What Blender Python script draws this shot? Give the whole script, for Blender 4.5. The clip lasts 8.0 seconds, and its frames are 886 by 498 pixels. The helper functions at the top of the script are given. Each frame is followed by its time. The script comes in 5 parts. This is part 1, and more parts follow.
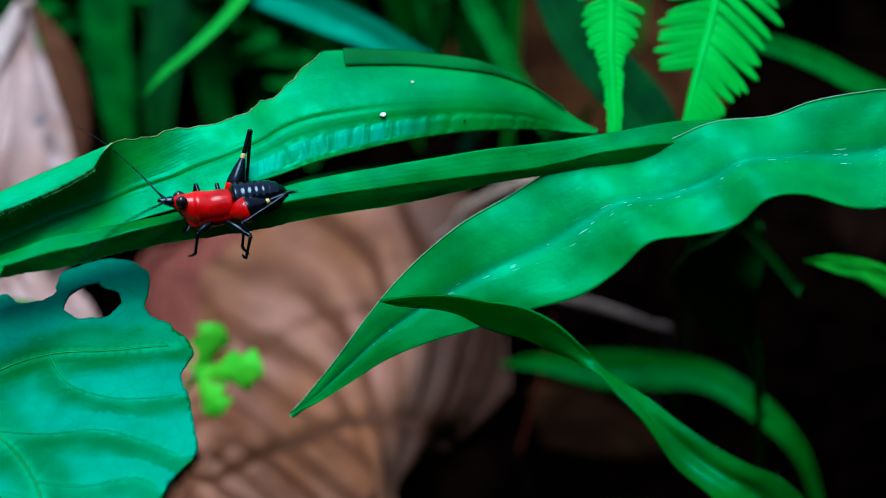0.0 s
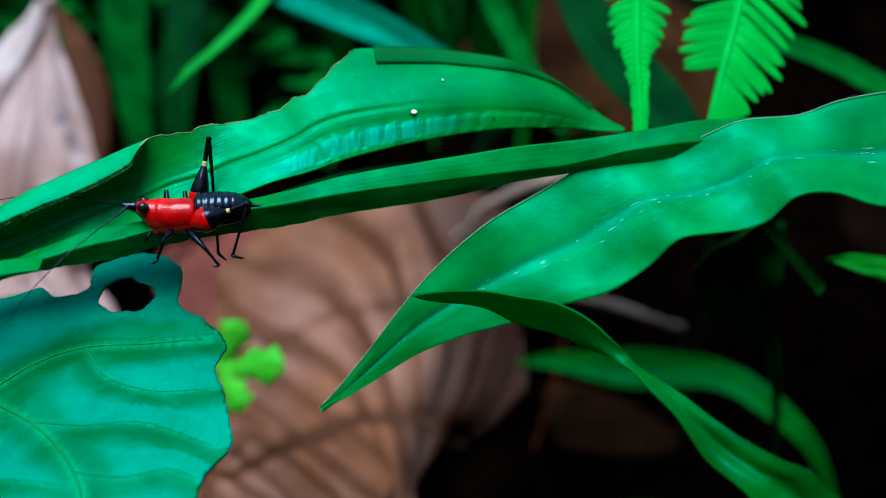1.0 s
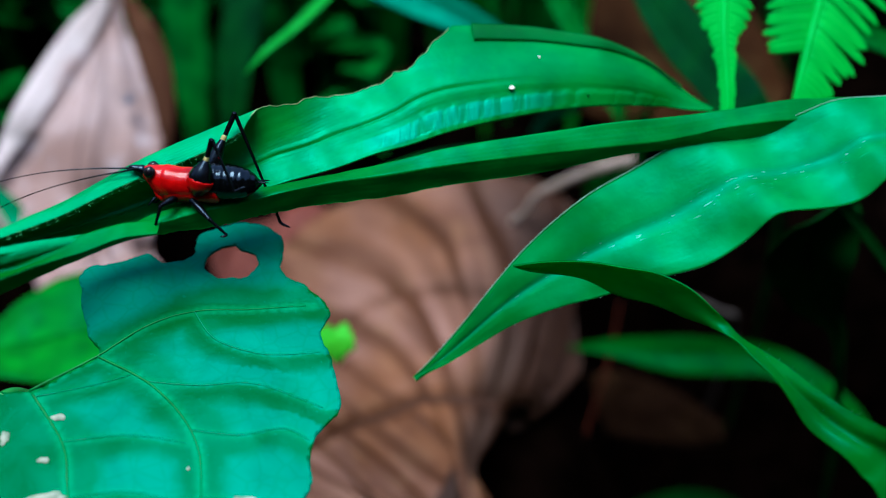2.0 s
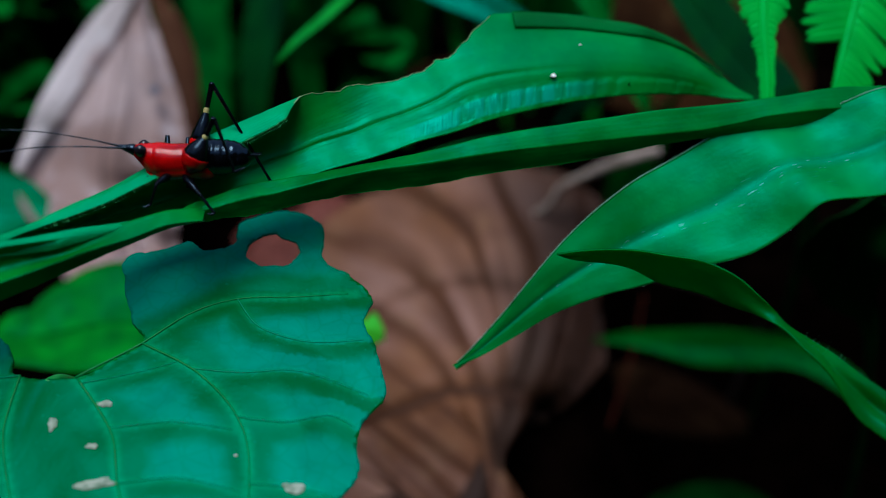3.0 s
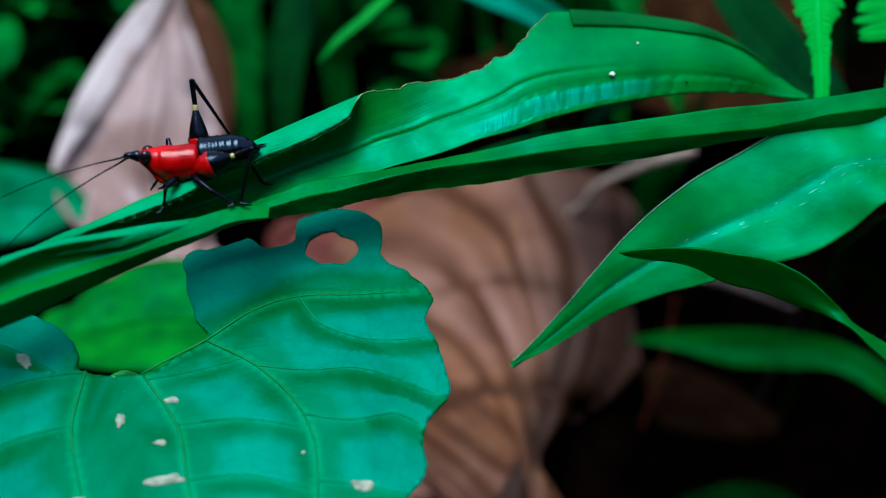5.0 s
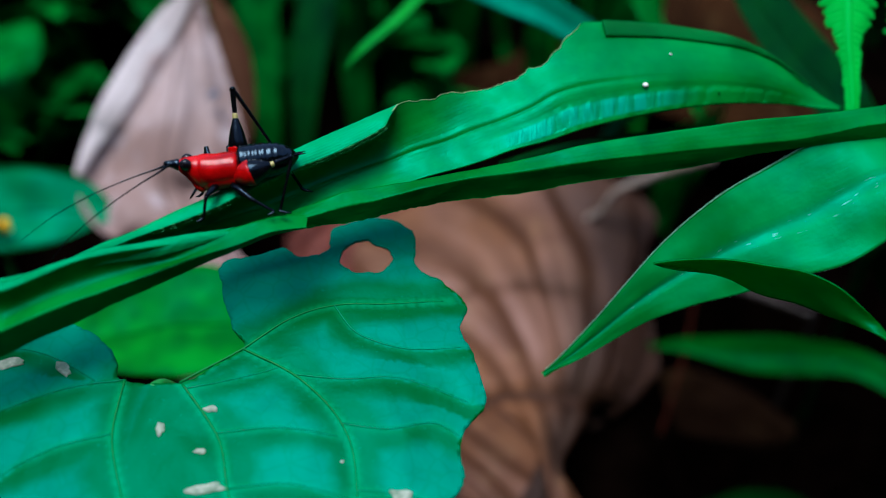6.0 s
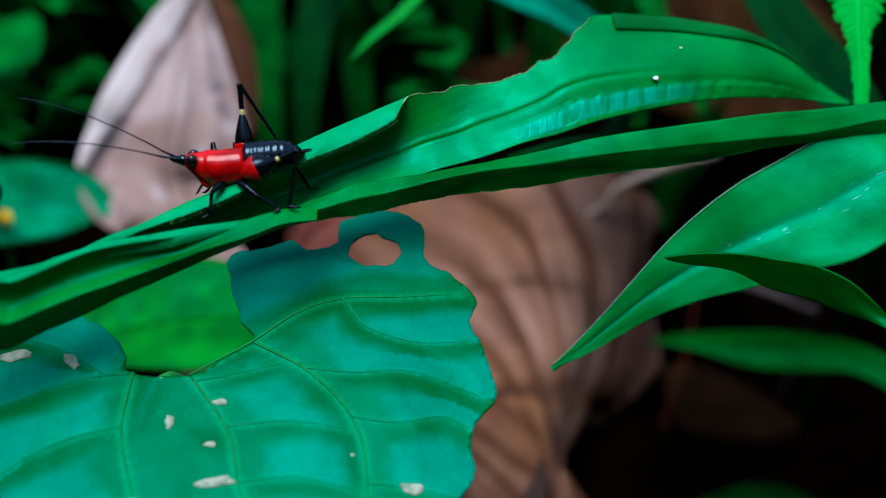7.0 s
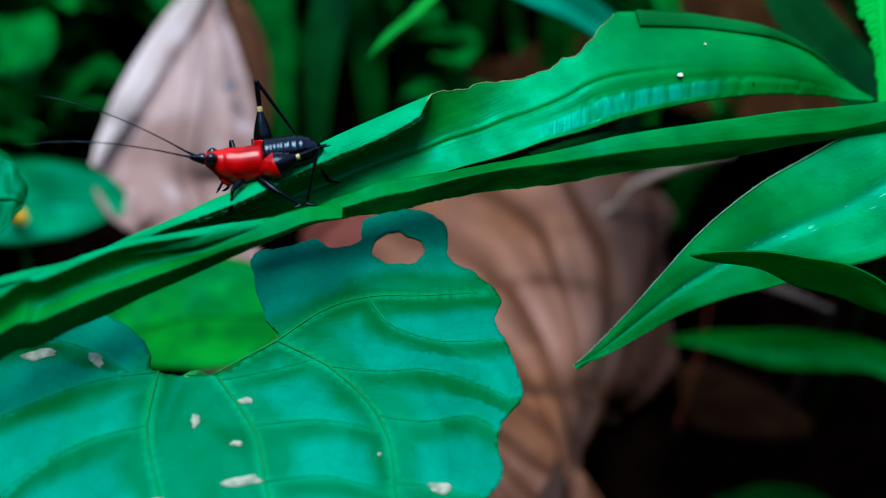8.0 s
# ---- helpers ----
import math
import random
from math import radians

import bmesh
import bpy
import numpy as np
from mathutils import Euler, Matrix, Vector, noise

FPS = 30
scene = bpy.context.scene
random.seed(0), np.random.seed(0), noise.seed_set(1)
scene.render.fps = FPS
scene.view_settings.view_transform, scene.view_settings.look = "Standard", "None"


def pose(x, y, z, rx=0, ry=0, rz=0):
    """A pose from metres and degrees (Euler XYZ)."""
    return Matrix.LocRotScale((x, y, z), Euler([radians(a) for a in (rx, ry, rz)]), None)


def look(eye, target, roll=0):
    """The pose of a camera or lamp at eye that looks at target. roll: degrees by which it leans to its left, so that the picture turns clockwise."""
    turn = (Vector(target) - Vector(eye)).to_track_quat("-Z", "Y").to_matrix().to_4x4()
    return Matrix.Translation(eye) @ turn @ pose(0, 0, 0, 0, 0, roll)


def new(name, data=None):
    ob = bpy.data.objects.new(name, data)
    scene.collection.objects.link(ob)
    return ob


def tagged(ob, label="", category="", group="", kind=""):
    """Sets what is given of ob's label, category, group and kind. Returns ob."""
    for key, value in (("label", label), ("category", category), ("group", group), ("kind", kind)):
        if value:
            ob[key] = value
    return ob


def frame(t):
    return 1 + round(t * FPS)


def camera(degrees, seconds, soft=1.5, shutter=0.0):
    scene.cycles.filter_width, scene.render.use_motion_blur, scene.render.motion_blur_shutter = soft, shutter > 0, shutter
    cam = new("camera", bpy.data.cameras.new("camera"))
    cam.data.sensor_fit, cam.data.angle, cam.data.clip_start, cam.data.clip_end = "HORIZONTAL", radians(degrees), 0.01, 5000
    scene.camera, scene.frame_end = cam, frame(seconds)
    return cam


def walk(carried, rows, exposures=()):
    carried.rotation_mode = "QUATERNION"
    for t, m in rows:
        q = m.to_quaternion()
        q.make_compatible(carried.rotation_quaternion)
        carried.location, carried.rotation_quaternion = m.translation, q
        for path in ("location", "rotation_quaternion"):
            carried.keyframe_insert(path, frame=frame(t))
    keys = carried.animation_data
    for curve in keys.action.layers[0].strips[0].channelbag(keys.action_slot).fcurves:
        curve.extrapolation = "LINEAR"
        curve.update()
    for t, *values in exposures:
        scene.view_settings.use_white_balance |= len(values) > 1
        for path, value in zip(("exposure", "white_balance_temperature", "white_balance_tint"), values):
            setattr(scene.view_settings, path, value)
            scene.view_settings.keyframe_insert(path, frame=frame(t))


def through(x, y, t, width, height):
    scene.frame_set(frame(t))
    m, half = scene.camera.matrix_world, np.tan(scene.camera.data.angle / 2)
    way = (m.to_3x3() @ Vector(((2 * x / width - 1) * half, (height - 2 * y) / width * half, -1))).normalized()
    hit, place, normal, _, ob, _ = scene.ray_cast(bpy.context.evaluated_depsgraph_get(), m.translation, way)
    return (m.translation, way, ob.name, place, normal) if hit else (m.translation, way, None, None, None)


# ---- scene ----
cam = camera(52.9, 8.0, soft=1.0)
METRES, EYE, TILT, LEAN, TURN = 0.024, 0.115, -35.0, 0.0, 0.0
ROWS = [
    (0.0, 0.0, 0.0, 0.0, 0.0, 0.0, -0.0),
    (0.5, -0.0267, -0.0137, -0.0004, 0.2, 0.06, -0.05),
    (1.0, -0.0933, -0.0297, -0.0183, 0.11, 0.1, -0.27),
    (1.5, -0.2599, -0.0644, -0.0665, 0.54, 0.08, -0.75),
    (2.0, -0.3778, -0.0915, -0.1117, 0.85, 0.04, -1.1),
    (3.5, -0.5462, -0.0876, -0.1427, 1.38, -0.35, -1.24),
    (4.0, -0.602, -0.0909, -0.1498, 1.51, -0.18, -1.33),
    (4.5, -0.6426, -0.0822, -0.1618, 1.43, -0.21, -1.3),
    (6.0, -0.7753, -0.1042, -0.1246, 1.81, -0.18, -1.65),
    (6.5, -0.8254, -0.0893, -0.1426, 1.5, -0.68, -1.81),
    (7.0, -0.8215, -0.0936, -0.1344, 1.51, -0.44, -1.85),
    (7.5, -0.8856, -0.0952, -0.1632, 1.73, -0.51, -2.0),
    (8.0, -0.8889, -0.0808, -0.1416, 1.73, -0.47, -1.8),
]
EXPOSURES = [(0.0, 1.87, 6000, 10), (1.0, 1.87, 6000, 10), (1.5, 1.93, 6000, 10), (2.0, 1.9, 6000, 10), (3.3, 0.9, 6000, 10), (3.7, 0.97, 6000, 10), (4.0, 1.15, 6000, 10), (4.5, 1.6, 6000, 10), (6.0, 1.57, 6000, 10), (6.5, 1.57, 6000, 10), (7.5, 1.67, 6000, 10), (8.0, 1.73, 6000, 10)]
walk(cam, [(t, pose(0, 0, EYE, TILT, LEAN, TURN) @ pose(METRES * x, METRES * y, METRES * z, 90 + pitch, roll, yaw)) for t, x, y, z, yaw, pitch, roll in ROWS], EXPOSURES)
cam.data.dof.use_dof = True
cam.data.dof.focus_distance = 0.067
cam.data.dof.aperture_fstop = 16.0

# ---- light: shaded forest floor under a soft, hazy sky ----
world = bpy.data.worlds.new("sky")
world.use_nodes = True
scene.world = world
_wn, _wl = world.node_tree.nodes, world.node_tree.links
_sky = _wn.new("ShaderNodeTexSky")
_sky.sky_type = "NISHITA"
_sky.sun_disc = False
_sky.sun_elevation = radians(82)
_sky.sun_rotation = radians(225)
_wl.new(_sky.outputs[0], _wn["Background"].inputs[0])
_wn["Background"].inputs[1].default_value = 0.08

sun = new("sun", bpy.data.lights.new("sun", "SUN"))
sun.data.energy = 1.5
sun.data.angle = radians(34)
sun.data.color = (1.0, 0.98, 0.95)
sun.matrix_world = look((-0.1, -0.1, 0.99), (0, 0, 0))

MM = 0.001


# ---- materials ----
class Nodes:
    """Short-hand for building one node material."""

    def __init__(self, name):
        self.mat = bpy.data.materials.new(name)
        self.mat.use_nodes = True
        self.tree = self.mat.node_tree
        self.bsdf = self.tree.nodes["Principled BSDF"]
        self.out = self.tree.nodes["Material Output"]

    def add(self, kind):
        return self.tree.nodes.new(kind)

    def link(self, a, b):
        self.tree.links.new(a, b)

    def put(self, socket, value):
        if isinstance(value, (int, float)):
            socket.default_value = value
        elif isinstance(value, tuple):
            socket.default_value = (*value, 1.0) if len(value) == 3 and socket.type == "RGBA" else value
        else:
            self.link(value, socket)

    def math(self, op, a, b=0.0, c=0.0):
        node = self.add("ShaderNodeMath")
        node.operation = op
        for socket, value in zip(node.inputs, (a, b, c)):
            self.put(socket, value)
        return node.outputs[0]

    def ramp(self, value, lo, hi, a=0.0, b=1.0):
        node = self.add("ShaderNodeMapRange")
        node.interpolation_type = "SMOOTHSTEP"
        for socket, v in zip(node.inputs, (value, lo, hi, a, b)):
            self.put(socket, v)
        return node.outputs[0]

    def mix(self, fac, a, b, blend="MIX"):
        node = self.add("ShaderNodeMix")
        node.data_type, node.blend_type = "RGBA", blend
        self.put(node.inputs[0], fac)
        self.put(node.inputs[6], a)
        self.put(node.inputs[7], b)
        return node.outputs[2]

    def noise(self, scale, detail=3.0, stretch=None, rough=0.55):
        coord = self.add("ShaderNodeTexCoord").outputs["Object"]
        if stretch:
            mapping = self.add("ShaderNodeMapping")
            mapping.inputs["Scale"].default_value = stretch
            self.link(coord, mapping.inputs[0])
            coord = mapping.outputs[0]
        node = self.add("ShaderNodeTexNoise")
        self.link(coord, node.inputs["Vector"])
        node.inputs["Scale"].default_value = scale
        node.inputs["Detail"].default_value = detail
        node.inputs["Roughness"].default_value = rough
        return node.outputs["Fac"]

    def uv(self):
        split = self.add("ShaderNodeSeparateXYZ")
        self.link(self.add("ShaderNodeTexCoord").outputs["UV"], split.inputs[0])
        return split.outputs[0], split.outputs[1]

    def bump(self, height, depth, strength=1.0, after=None):
        node = self.add("ShaderNodeBump")
        node.inputs["Distance"].default_value = depth
        node.inputs["Strength"].default_value = strength
        self.link(height, node.inputs["Height"])
        if after is not None:
            self.link(after, node.inputs["Normal"])
        return node.outputs[0]

    def finish(self, colour, rough=0.4, normal=None, through=0.0, through_colour=None, spec=0.5, coat=0.0, sheen=None, gloss=0.0, gloss_rough=0.4):
        self.put(self.bsdf.inputs["Base Color"], colour)
        self.put(self.bsdf.inputs["Roughness"], rough)
        self.put(self.bsdf.inputs["Specular IOR Level"], spec)
        self.put(self.bsdf.inputs["Coat Weight"], coat)
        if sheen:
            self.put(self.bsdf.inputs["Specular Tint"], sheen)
        if normal is not None:
            self.link(normal, self.bsdf.inputs["Normal"])
        if through:
            glow = self.add("ShaderNodeBsdfTranslucent")
            self.put(glow.inputs[0], through_colour or colour)
            self.over(glow, through)
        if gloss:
            sheen_layer = self.add("ShaderNodeBsdfGlossy")
            self.put(sheen_layer.inputs["Color"], SHEEN_TINT)
            self.put(sheen_layer.inputs["Roughness"], gloss_rough)
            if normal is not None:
                self.link(normal, sheen_layer.inputs["Normal"])
            self.over(sheen_layer, gloss)
        return self.mat

    def over(self, layer, share):
        """Mix one more layer over what reaches the surface output so far."""
        blend = self.add("ShaderNodeMixShader")
        blend.inputs[0].default_value = share
        under = self.out.inputs[0].links[0].from_socket
        self.link(under, blend.inputs[1])
        self.link(layer.outputs[0], blend.inputs[2])
        self.link(blend.outputs[0], self.out.inputs[0])


# blue-green tint that puts sky sheen into the gloss of the leaves
SHEEN_TINT = (0.0, 0.95, 0.7)


def leaf_material(name, dark, light, ribs=26, rough=0.33, spec=0.6, midrib=None, midrib_width=0.03, crinkle=None, through=0.25, relief=0.5, streaks=0.0, lit=None, gloss=0.0):
    """Living leaf: parallel ribs along the blade, patchy green, fine cell grain, optional midrib line and crinkled band."""
    n = Nodes(name)
    u, v = n.uv()
    wobble = n.math("MULTIPLY", n.noise(120, 2), 0.02)
    vv = n.math("ADD", v, wobble)
    rib = n.math("SINE", n.math("MULTIPLY", vv, ribs * math.tau))
    fine = n.math("SINE", n.math("MULTIPLY", vv, ribs * 3.3 * math.tau))
    patch = n.noise(230, 4)
    grain = n.noise(2600, 3)
    colour = n.mix(n.ramp(patch, 0.33, 0.68), dark, light)
    colour = n.mix(n.math("MULTIPLY", n.ramp(rib, 0.2, 1.0), 0.6 * relief), colour, tuple(0.62 * c for c in dark))
    colour = n.mix(n.ramp(grain, 0.62, 0.8, 0.0, 0.35), colour, tuple(min(1, 1.5 * c + 0.01) for c in light))
    height = n.math("ADD", n.math("MULTIPLY", rib, relief), n.math("MULTIPLY", fine, relief * 0.5))
    height = n.math("ADD", height, n.math("MULTIPLY", grain, 0.8))
    normal = n.bump(height, 0.00003)
    if midrib:
        near = n.math("ABSOLUTE", n.math("SUBTRACT", vv, 0.5))
        line = n.ramp(near, midrib_width, 0.0)
        colour = n.mix(n.math("MULTIPLY", line, 0.55), colour, midrib)
        normal = n.bump(line, 0.00012, 0.5, normal)
    if crinkle:
        band = n.math("MULTIPLY", n.ramp(v, crinkle[0], crinkle[0] + 0.03), n.ramp(v, crinkle[1], crinkle[1] - 0.03))
        zone = n.math("MULTIPLY", n.ramp(u, crinkle[2], crinkle[2] + 0.06), n.ramp(u, crinkle[3], crinkle[3] - 0.05))
        folds = n.noise(1500, 2, (1.0, 0.15, 0.15))
        normal = n.bump(n.math("MULTIPLY", n.math("MULTIPLY", band, zone), n.math("SUBTRACT", folds, 0.5)), 0.00022, 1.0, normal)
        # sky reflection on the crinkles, put into the colour as pale cyan
        colour = n.mix(n.math("MULTIPLY", n.math("MULTIPLY", band, zone), n.ramp(folds, 0.35, 0.6, 0.25, 0.6)), colour, (0.005, 0.42, 0.3))
    if streaks:
        along = n.add("ShaderNodeCombineXYZ")
        n.put(along.inputs[0], n.math("MULTIPLY", u, 70.0))
        n.put(along.inputs[1], n.math("MULTIPLY", vv, 55.0))
        streak_noise = n.add("ShaderNodeTexNoise")
        n.link(along.outputs[0], streak_noise.inputs["Vector"])
        streak_noise.inputs["Scale"].default_value = 1.0
        streak_noise.inputs["Detail"].default_value = 3.0
        where = n.math("MULTIPLY", n.ramp(streak_noise.outputs["Fac"], 0.64, 0.7), n.math("ADD", n.ramp(n.noise(150, 2), 0.5, 0.65, 0.0, 0.2), n.ramp(n.math("ABSOLUTE", n.math("SUBTRACT", vv, 0.47)), 0.12, 0.02)))
        # scratch-like streaks, their bright highlights painted into the colour
        colour = n.mix(n.math("MULTIPLY", where, streaks), colour, (0.25, 0.72, 0.66))
    roughness = n.ramp(n.noise(500, 3), 0.3, 0.7, rough - 0.07, rough + 0.1)
    return n.finish(colour, roughness, normal, through, lit or light, spec, sheen=SHEEN_TINT, gloss=gloss, gloss_rough=roughness)


def dead_leaf_material(name, dark, light, pale, veins=22, rough=0.6, gloss=0.15, lines=0.5, spots=0.75, slant=None, tip=0.0, pleated=False):
    """Dry leaf: brown patches, lateral veins running out from the midrib, blotches."""
    n = Nodes(name)
    u, v = n.uv()
    side = n.math("ABSOLUTE", n.math("SUBTRACT", v, 0.5))
    shift = n.math("MULTIPLY", n.math("SUBTRACT", v, 0.5), -slant) if slant else n.math("MULTIPLY", side, 0.12)
    wobble = n.math("MULTIPLY", n.noise(60, 3), 0.5)
    lateral = n.math("SINE", n.math("ADD", n.math("MULTIPLY", n.math("SUBTRACT", u, shift), veins * math.tau), n.math("MULTIPLY", wobble, 5)))
    vein = n.ramp(lateral, 0.9, 1.0)
    patch = n.noise(45, 5)
    blotch = n.noise(170, 4)
    colour = n.mix(n.ramp(patch, 0.35, 0.65), dark, light)
    colour = n.mix(n.ramp(blotch, 0.5, 0.75, 0.0, 0.7), colour, pale)
    colour = n.mix(n.math("MULTIPLY", vein, lines), colour, tuple(0.5 * c for c in dark))
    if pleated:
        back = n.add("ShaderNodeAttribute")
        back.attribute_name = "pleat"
        # pleat light put into the colour: dark grooves, pale sheen on the backs
        pale_back = n.math("MULTIPLY", back.outputs["Fac"], n.ramp(n.noise(38, 3), 0.35, 0.62))
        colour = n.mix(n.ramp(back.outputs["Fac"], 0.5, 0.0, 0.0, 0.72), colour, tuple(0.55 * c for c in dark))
        colour = n.mix(n.math("MULTIPLY", pale_back, 0.7), colour, (0.33, 0.19, 0.155))
    # shade over the leaf's far end, put into the colour
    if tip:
        tip_shade = n.add("ShaderNodeAttribute")
        tip_shade.attribute_name = "tip_shade"
        colour = n.mix(n.math("MULTIPLY", tip_shade.outputs["Fac"], tip), colour, tuple(0.12 * c for c in dark))
    mid = n.ramp(side, 0.018, 0.004)
    colour = n.mix(n.math("MULTIPLY", mid, 0.8), colour, tuple(0.4 * c for c in dark))
    colour = n.mix(n.ramp(n.noise(420, 3), 0.66, 0.74, 0.0, spots), colour, tuple(0.25 * c for c in dark))
    along = n.add("ShaderNodeCombineXYZ")
    n.put(along.inputs[0], n.math("MULTIPLY", n.math("SUBTRACT", u, shift), 420.0))
    n.put(along.inputs[1], n.math("MULTIPLY", side, 7.0))
    fibre = n.add("ShaderNodeTexNoise")
    n.link(along.outputs[0], fibre.inputs["Vector"])
    fibre.inputs["Scale"].default_value = 1.0
    fibre.inputs["Detail"].default_value = 4.0
    colour = n.mix(n.ramp(fibre.outputs["Fac"], 0.52, 0.68, 0.0, min(0.75, 1.3 * lines)), colour, tuple(0.45 * c for c in dark))
    height = n.math("ADD", n.math("MULTIPLY", lateral, lines), n.math("MULTIPLY", n.noise(900, 4), 0.8))
    height = n.math("ADD", height, n.math("MULTIPLY", fibre.outputs["Fac"], 3.0 * lines))
    return n.finish(colour, rough, n.bump(height, 0.0002), 0.12, light, gloss)


GRASS = leaf_material("grass_blade_green", (0.0005, 0.12, 0.006), (0.001, 0.21, 0.016), 9, 0.45, 0.06, relief=0.07, gloss=0.018)
GRASS_PALE = leaf_material("grass_margin_green", (0.005, 0.25, 0.055), (0.01, 0.34, 0.09), 8, 0.42, 0.15, relief=0.2, gloss=0.04)
GRASS_CRINKLED = leaf_material("grass_blade_crinkled", (0.0005, 0.15, 0.008), (0.001, 0.25, 0.022), 8, 0.42, 0.08, relief=0.1, crinkle=(0.03, 0.21, 0.14, 0.36), gloss=0.035)
BROADLEAF = leaf_material("broad_leaf_green", (0.001, 0.19, 0.016), (0.003, 0.31, 0.05), 7, 0.46, 0.08, midrib=(0.002, 0.25, 0.12), midrib_width=0.11, relief=0.05, through=0.4, streaks=1.0, lit=(0.003, 0.45, 0.03), gloss=0.03)
CURLGREEN = leaf_material("curling_leaf_green", (0.0006, 0.12, 0.005), (0.001, 0.2, 0.012), 6, 0.42, 0.1, relief=0.05, through=0.5, streaks=0.3, lit=(0.002, 0.36, 0.008), gloss=0.014)
# SHADELEAF and DARKGREEN hold the deep shade round them in their base colours
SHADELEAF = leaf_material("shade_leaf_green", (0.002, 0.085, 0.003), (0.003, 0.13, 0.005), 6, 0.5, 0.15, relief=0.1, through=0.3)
DIMBLUE = leaf_material("dim_blue_green", (0.001, 0.09, 0.014), (0.002, 0.14, 0.024), 6, 0.45, 0.15, relief=0.05, gloss=0.025)
BACKGREEN = leaf_material("undergrowth_green", (0.001, 0.12, 0.008), (0.003, 0.24, 0.02), 6, 0.55, 0.12, relief=0.1, through=0.35)
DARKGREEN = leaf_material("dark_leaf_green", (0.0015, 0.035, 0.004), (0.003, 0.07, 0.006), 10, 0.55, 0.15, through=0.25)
MIDGREEN = leaf_material("mid_leaf_green", (0.0015, 0.075, 0.005), (0.003, 0.17, 0.014), 8, 0.6, 0.12, through=0.35, relief=0.1)
BLUEGREEN = leaf_material("bluish_blade_green", (0.001, 0.17, 0.08), (0.002, 0.26, 0.13), 9, 0.4, 0.2, relief=0.15, gloss=0.1)
LIMEGREEN = leaf_material("young_lime_green", (0.012, 0.34, 0.012), (0.02, 0.45, 0.02), 6, 0.5, 0.35, through=0.4, relief=0.2)
BACKLIME = leaf_material("soft_lime_leaf", (0.003, 0.13, 0.004), (0.008, 0.3, 0.01), 6, 0.5, 0.2, through=0.4, relief=0.1)
FERNGREEN = leaf_material("fern_green", (0.01, 0.4, 0.025), (0.016, 0.56, 0.045), 5, 0.5, 0.35, through=0.35)
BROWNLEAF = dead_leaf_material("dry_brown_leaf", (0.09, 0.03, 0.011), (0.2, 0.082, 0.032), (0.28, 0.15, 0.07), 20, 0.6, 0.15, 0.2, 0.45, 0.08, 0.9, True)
# DULLBROWN and DIMTAN: browns with the shade round those leaves put in
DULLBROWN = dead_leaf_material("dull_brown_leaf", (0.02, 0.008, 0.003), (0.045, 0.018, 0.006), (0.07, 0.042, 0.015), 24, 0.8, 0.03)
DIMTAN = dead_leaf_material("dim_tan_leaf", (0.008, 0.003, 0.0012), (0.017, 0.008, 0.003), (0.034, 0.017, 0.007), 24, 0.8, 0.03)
SPROUT = leaf_material("sprout_yellow_green", (0.05, 0.48, 0.015), (0.09, 0.62, 0.03), 5, 0.5, 0.3, through=0.4, relief=0.1)
PALELEAF = dead_leaf_material("pale_dry_leaf", (0.25, 0.16, 0.14), (0.43, 0.33, 0.32), (0.6, 0.54, 0.57), 30, 0.55, 0.2, 0.04, 0.0)
# underside of the folded margin, paler because its stronger light is put in
PALEMARGIN = dead_leaf_material("lit_grey_margin", (0.42, 0.36, 0.35), (0.56, 0.5, 0.5), (0.66, 0.62, 0.62), 30, 0.55, 0.2, 0.03, 0.0)
REDLEAF = dead_leaf_material("red_brown_leaf", (0.12, 0.03, 0.022), (0.19, 0.055, 0.04), (0.24, 0.09, 0.07), 20)
# near-black brown: deep shade of the litter put into the colour
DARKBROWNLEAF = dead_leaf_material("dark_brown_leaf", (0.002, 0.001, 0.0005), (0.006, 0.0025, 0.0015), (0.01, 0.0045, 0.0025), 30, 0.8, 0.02)


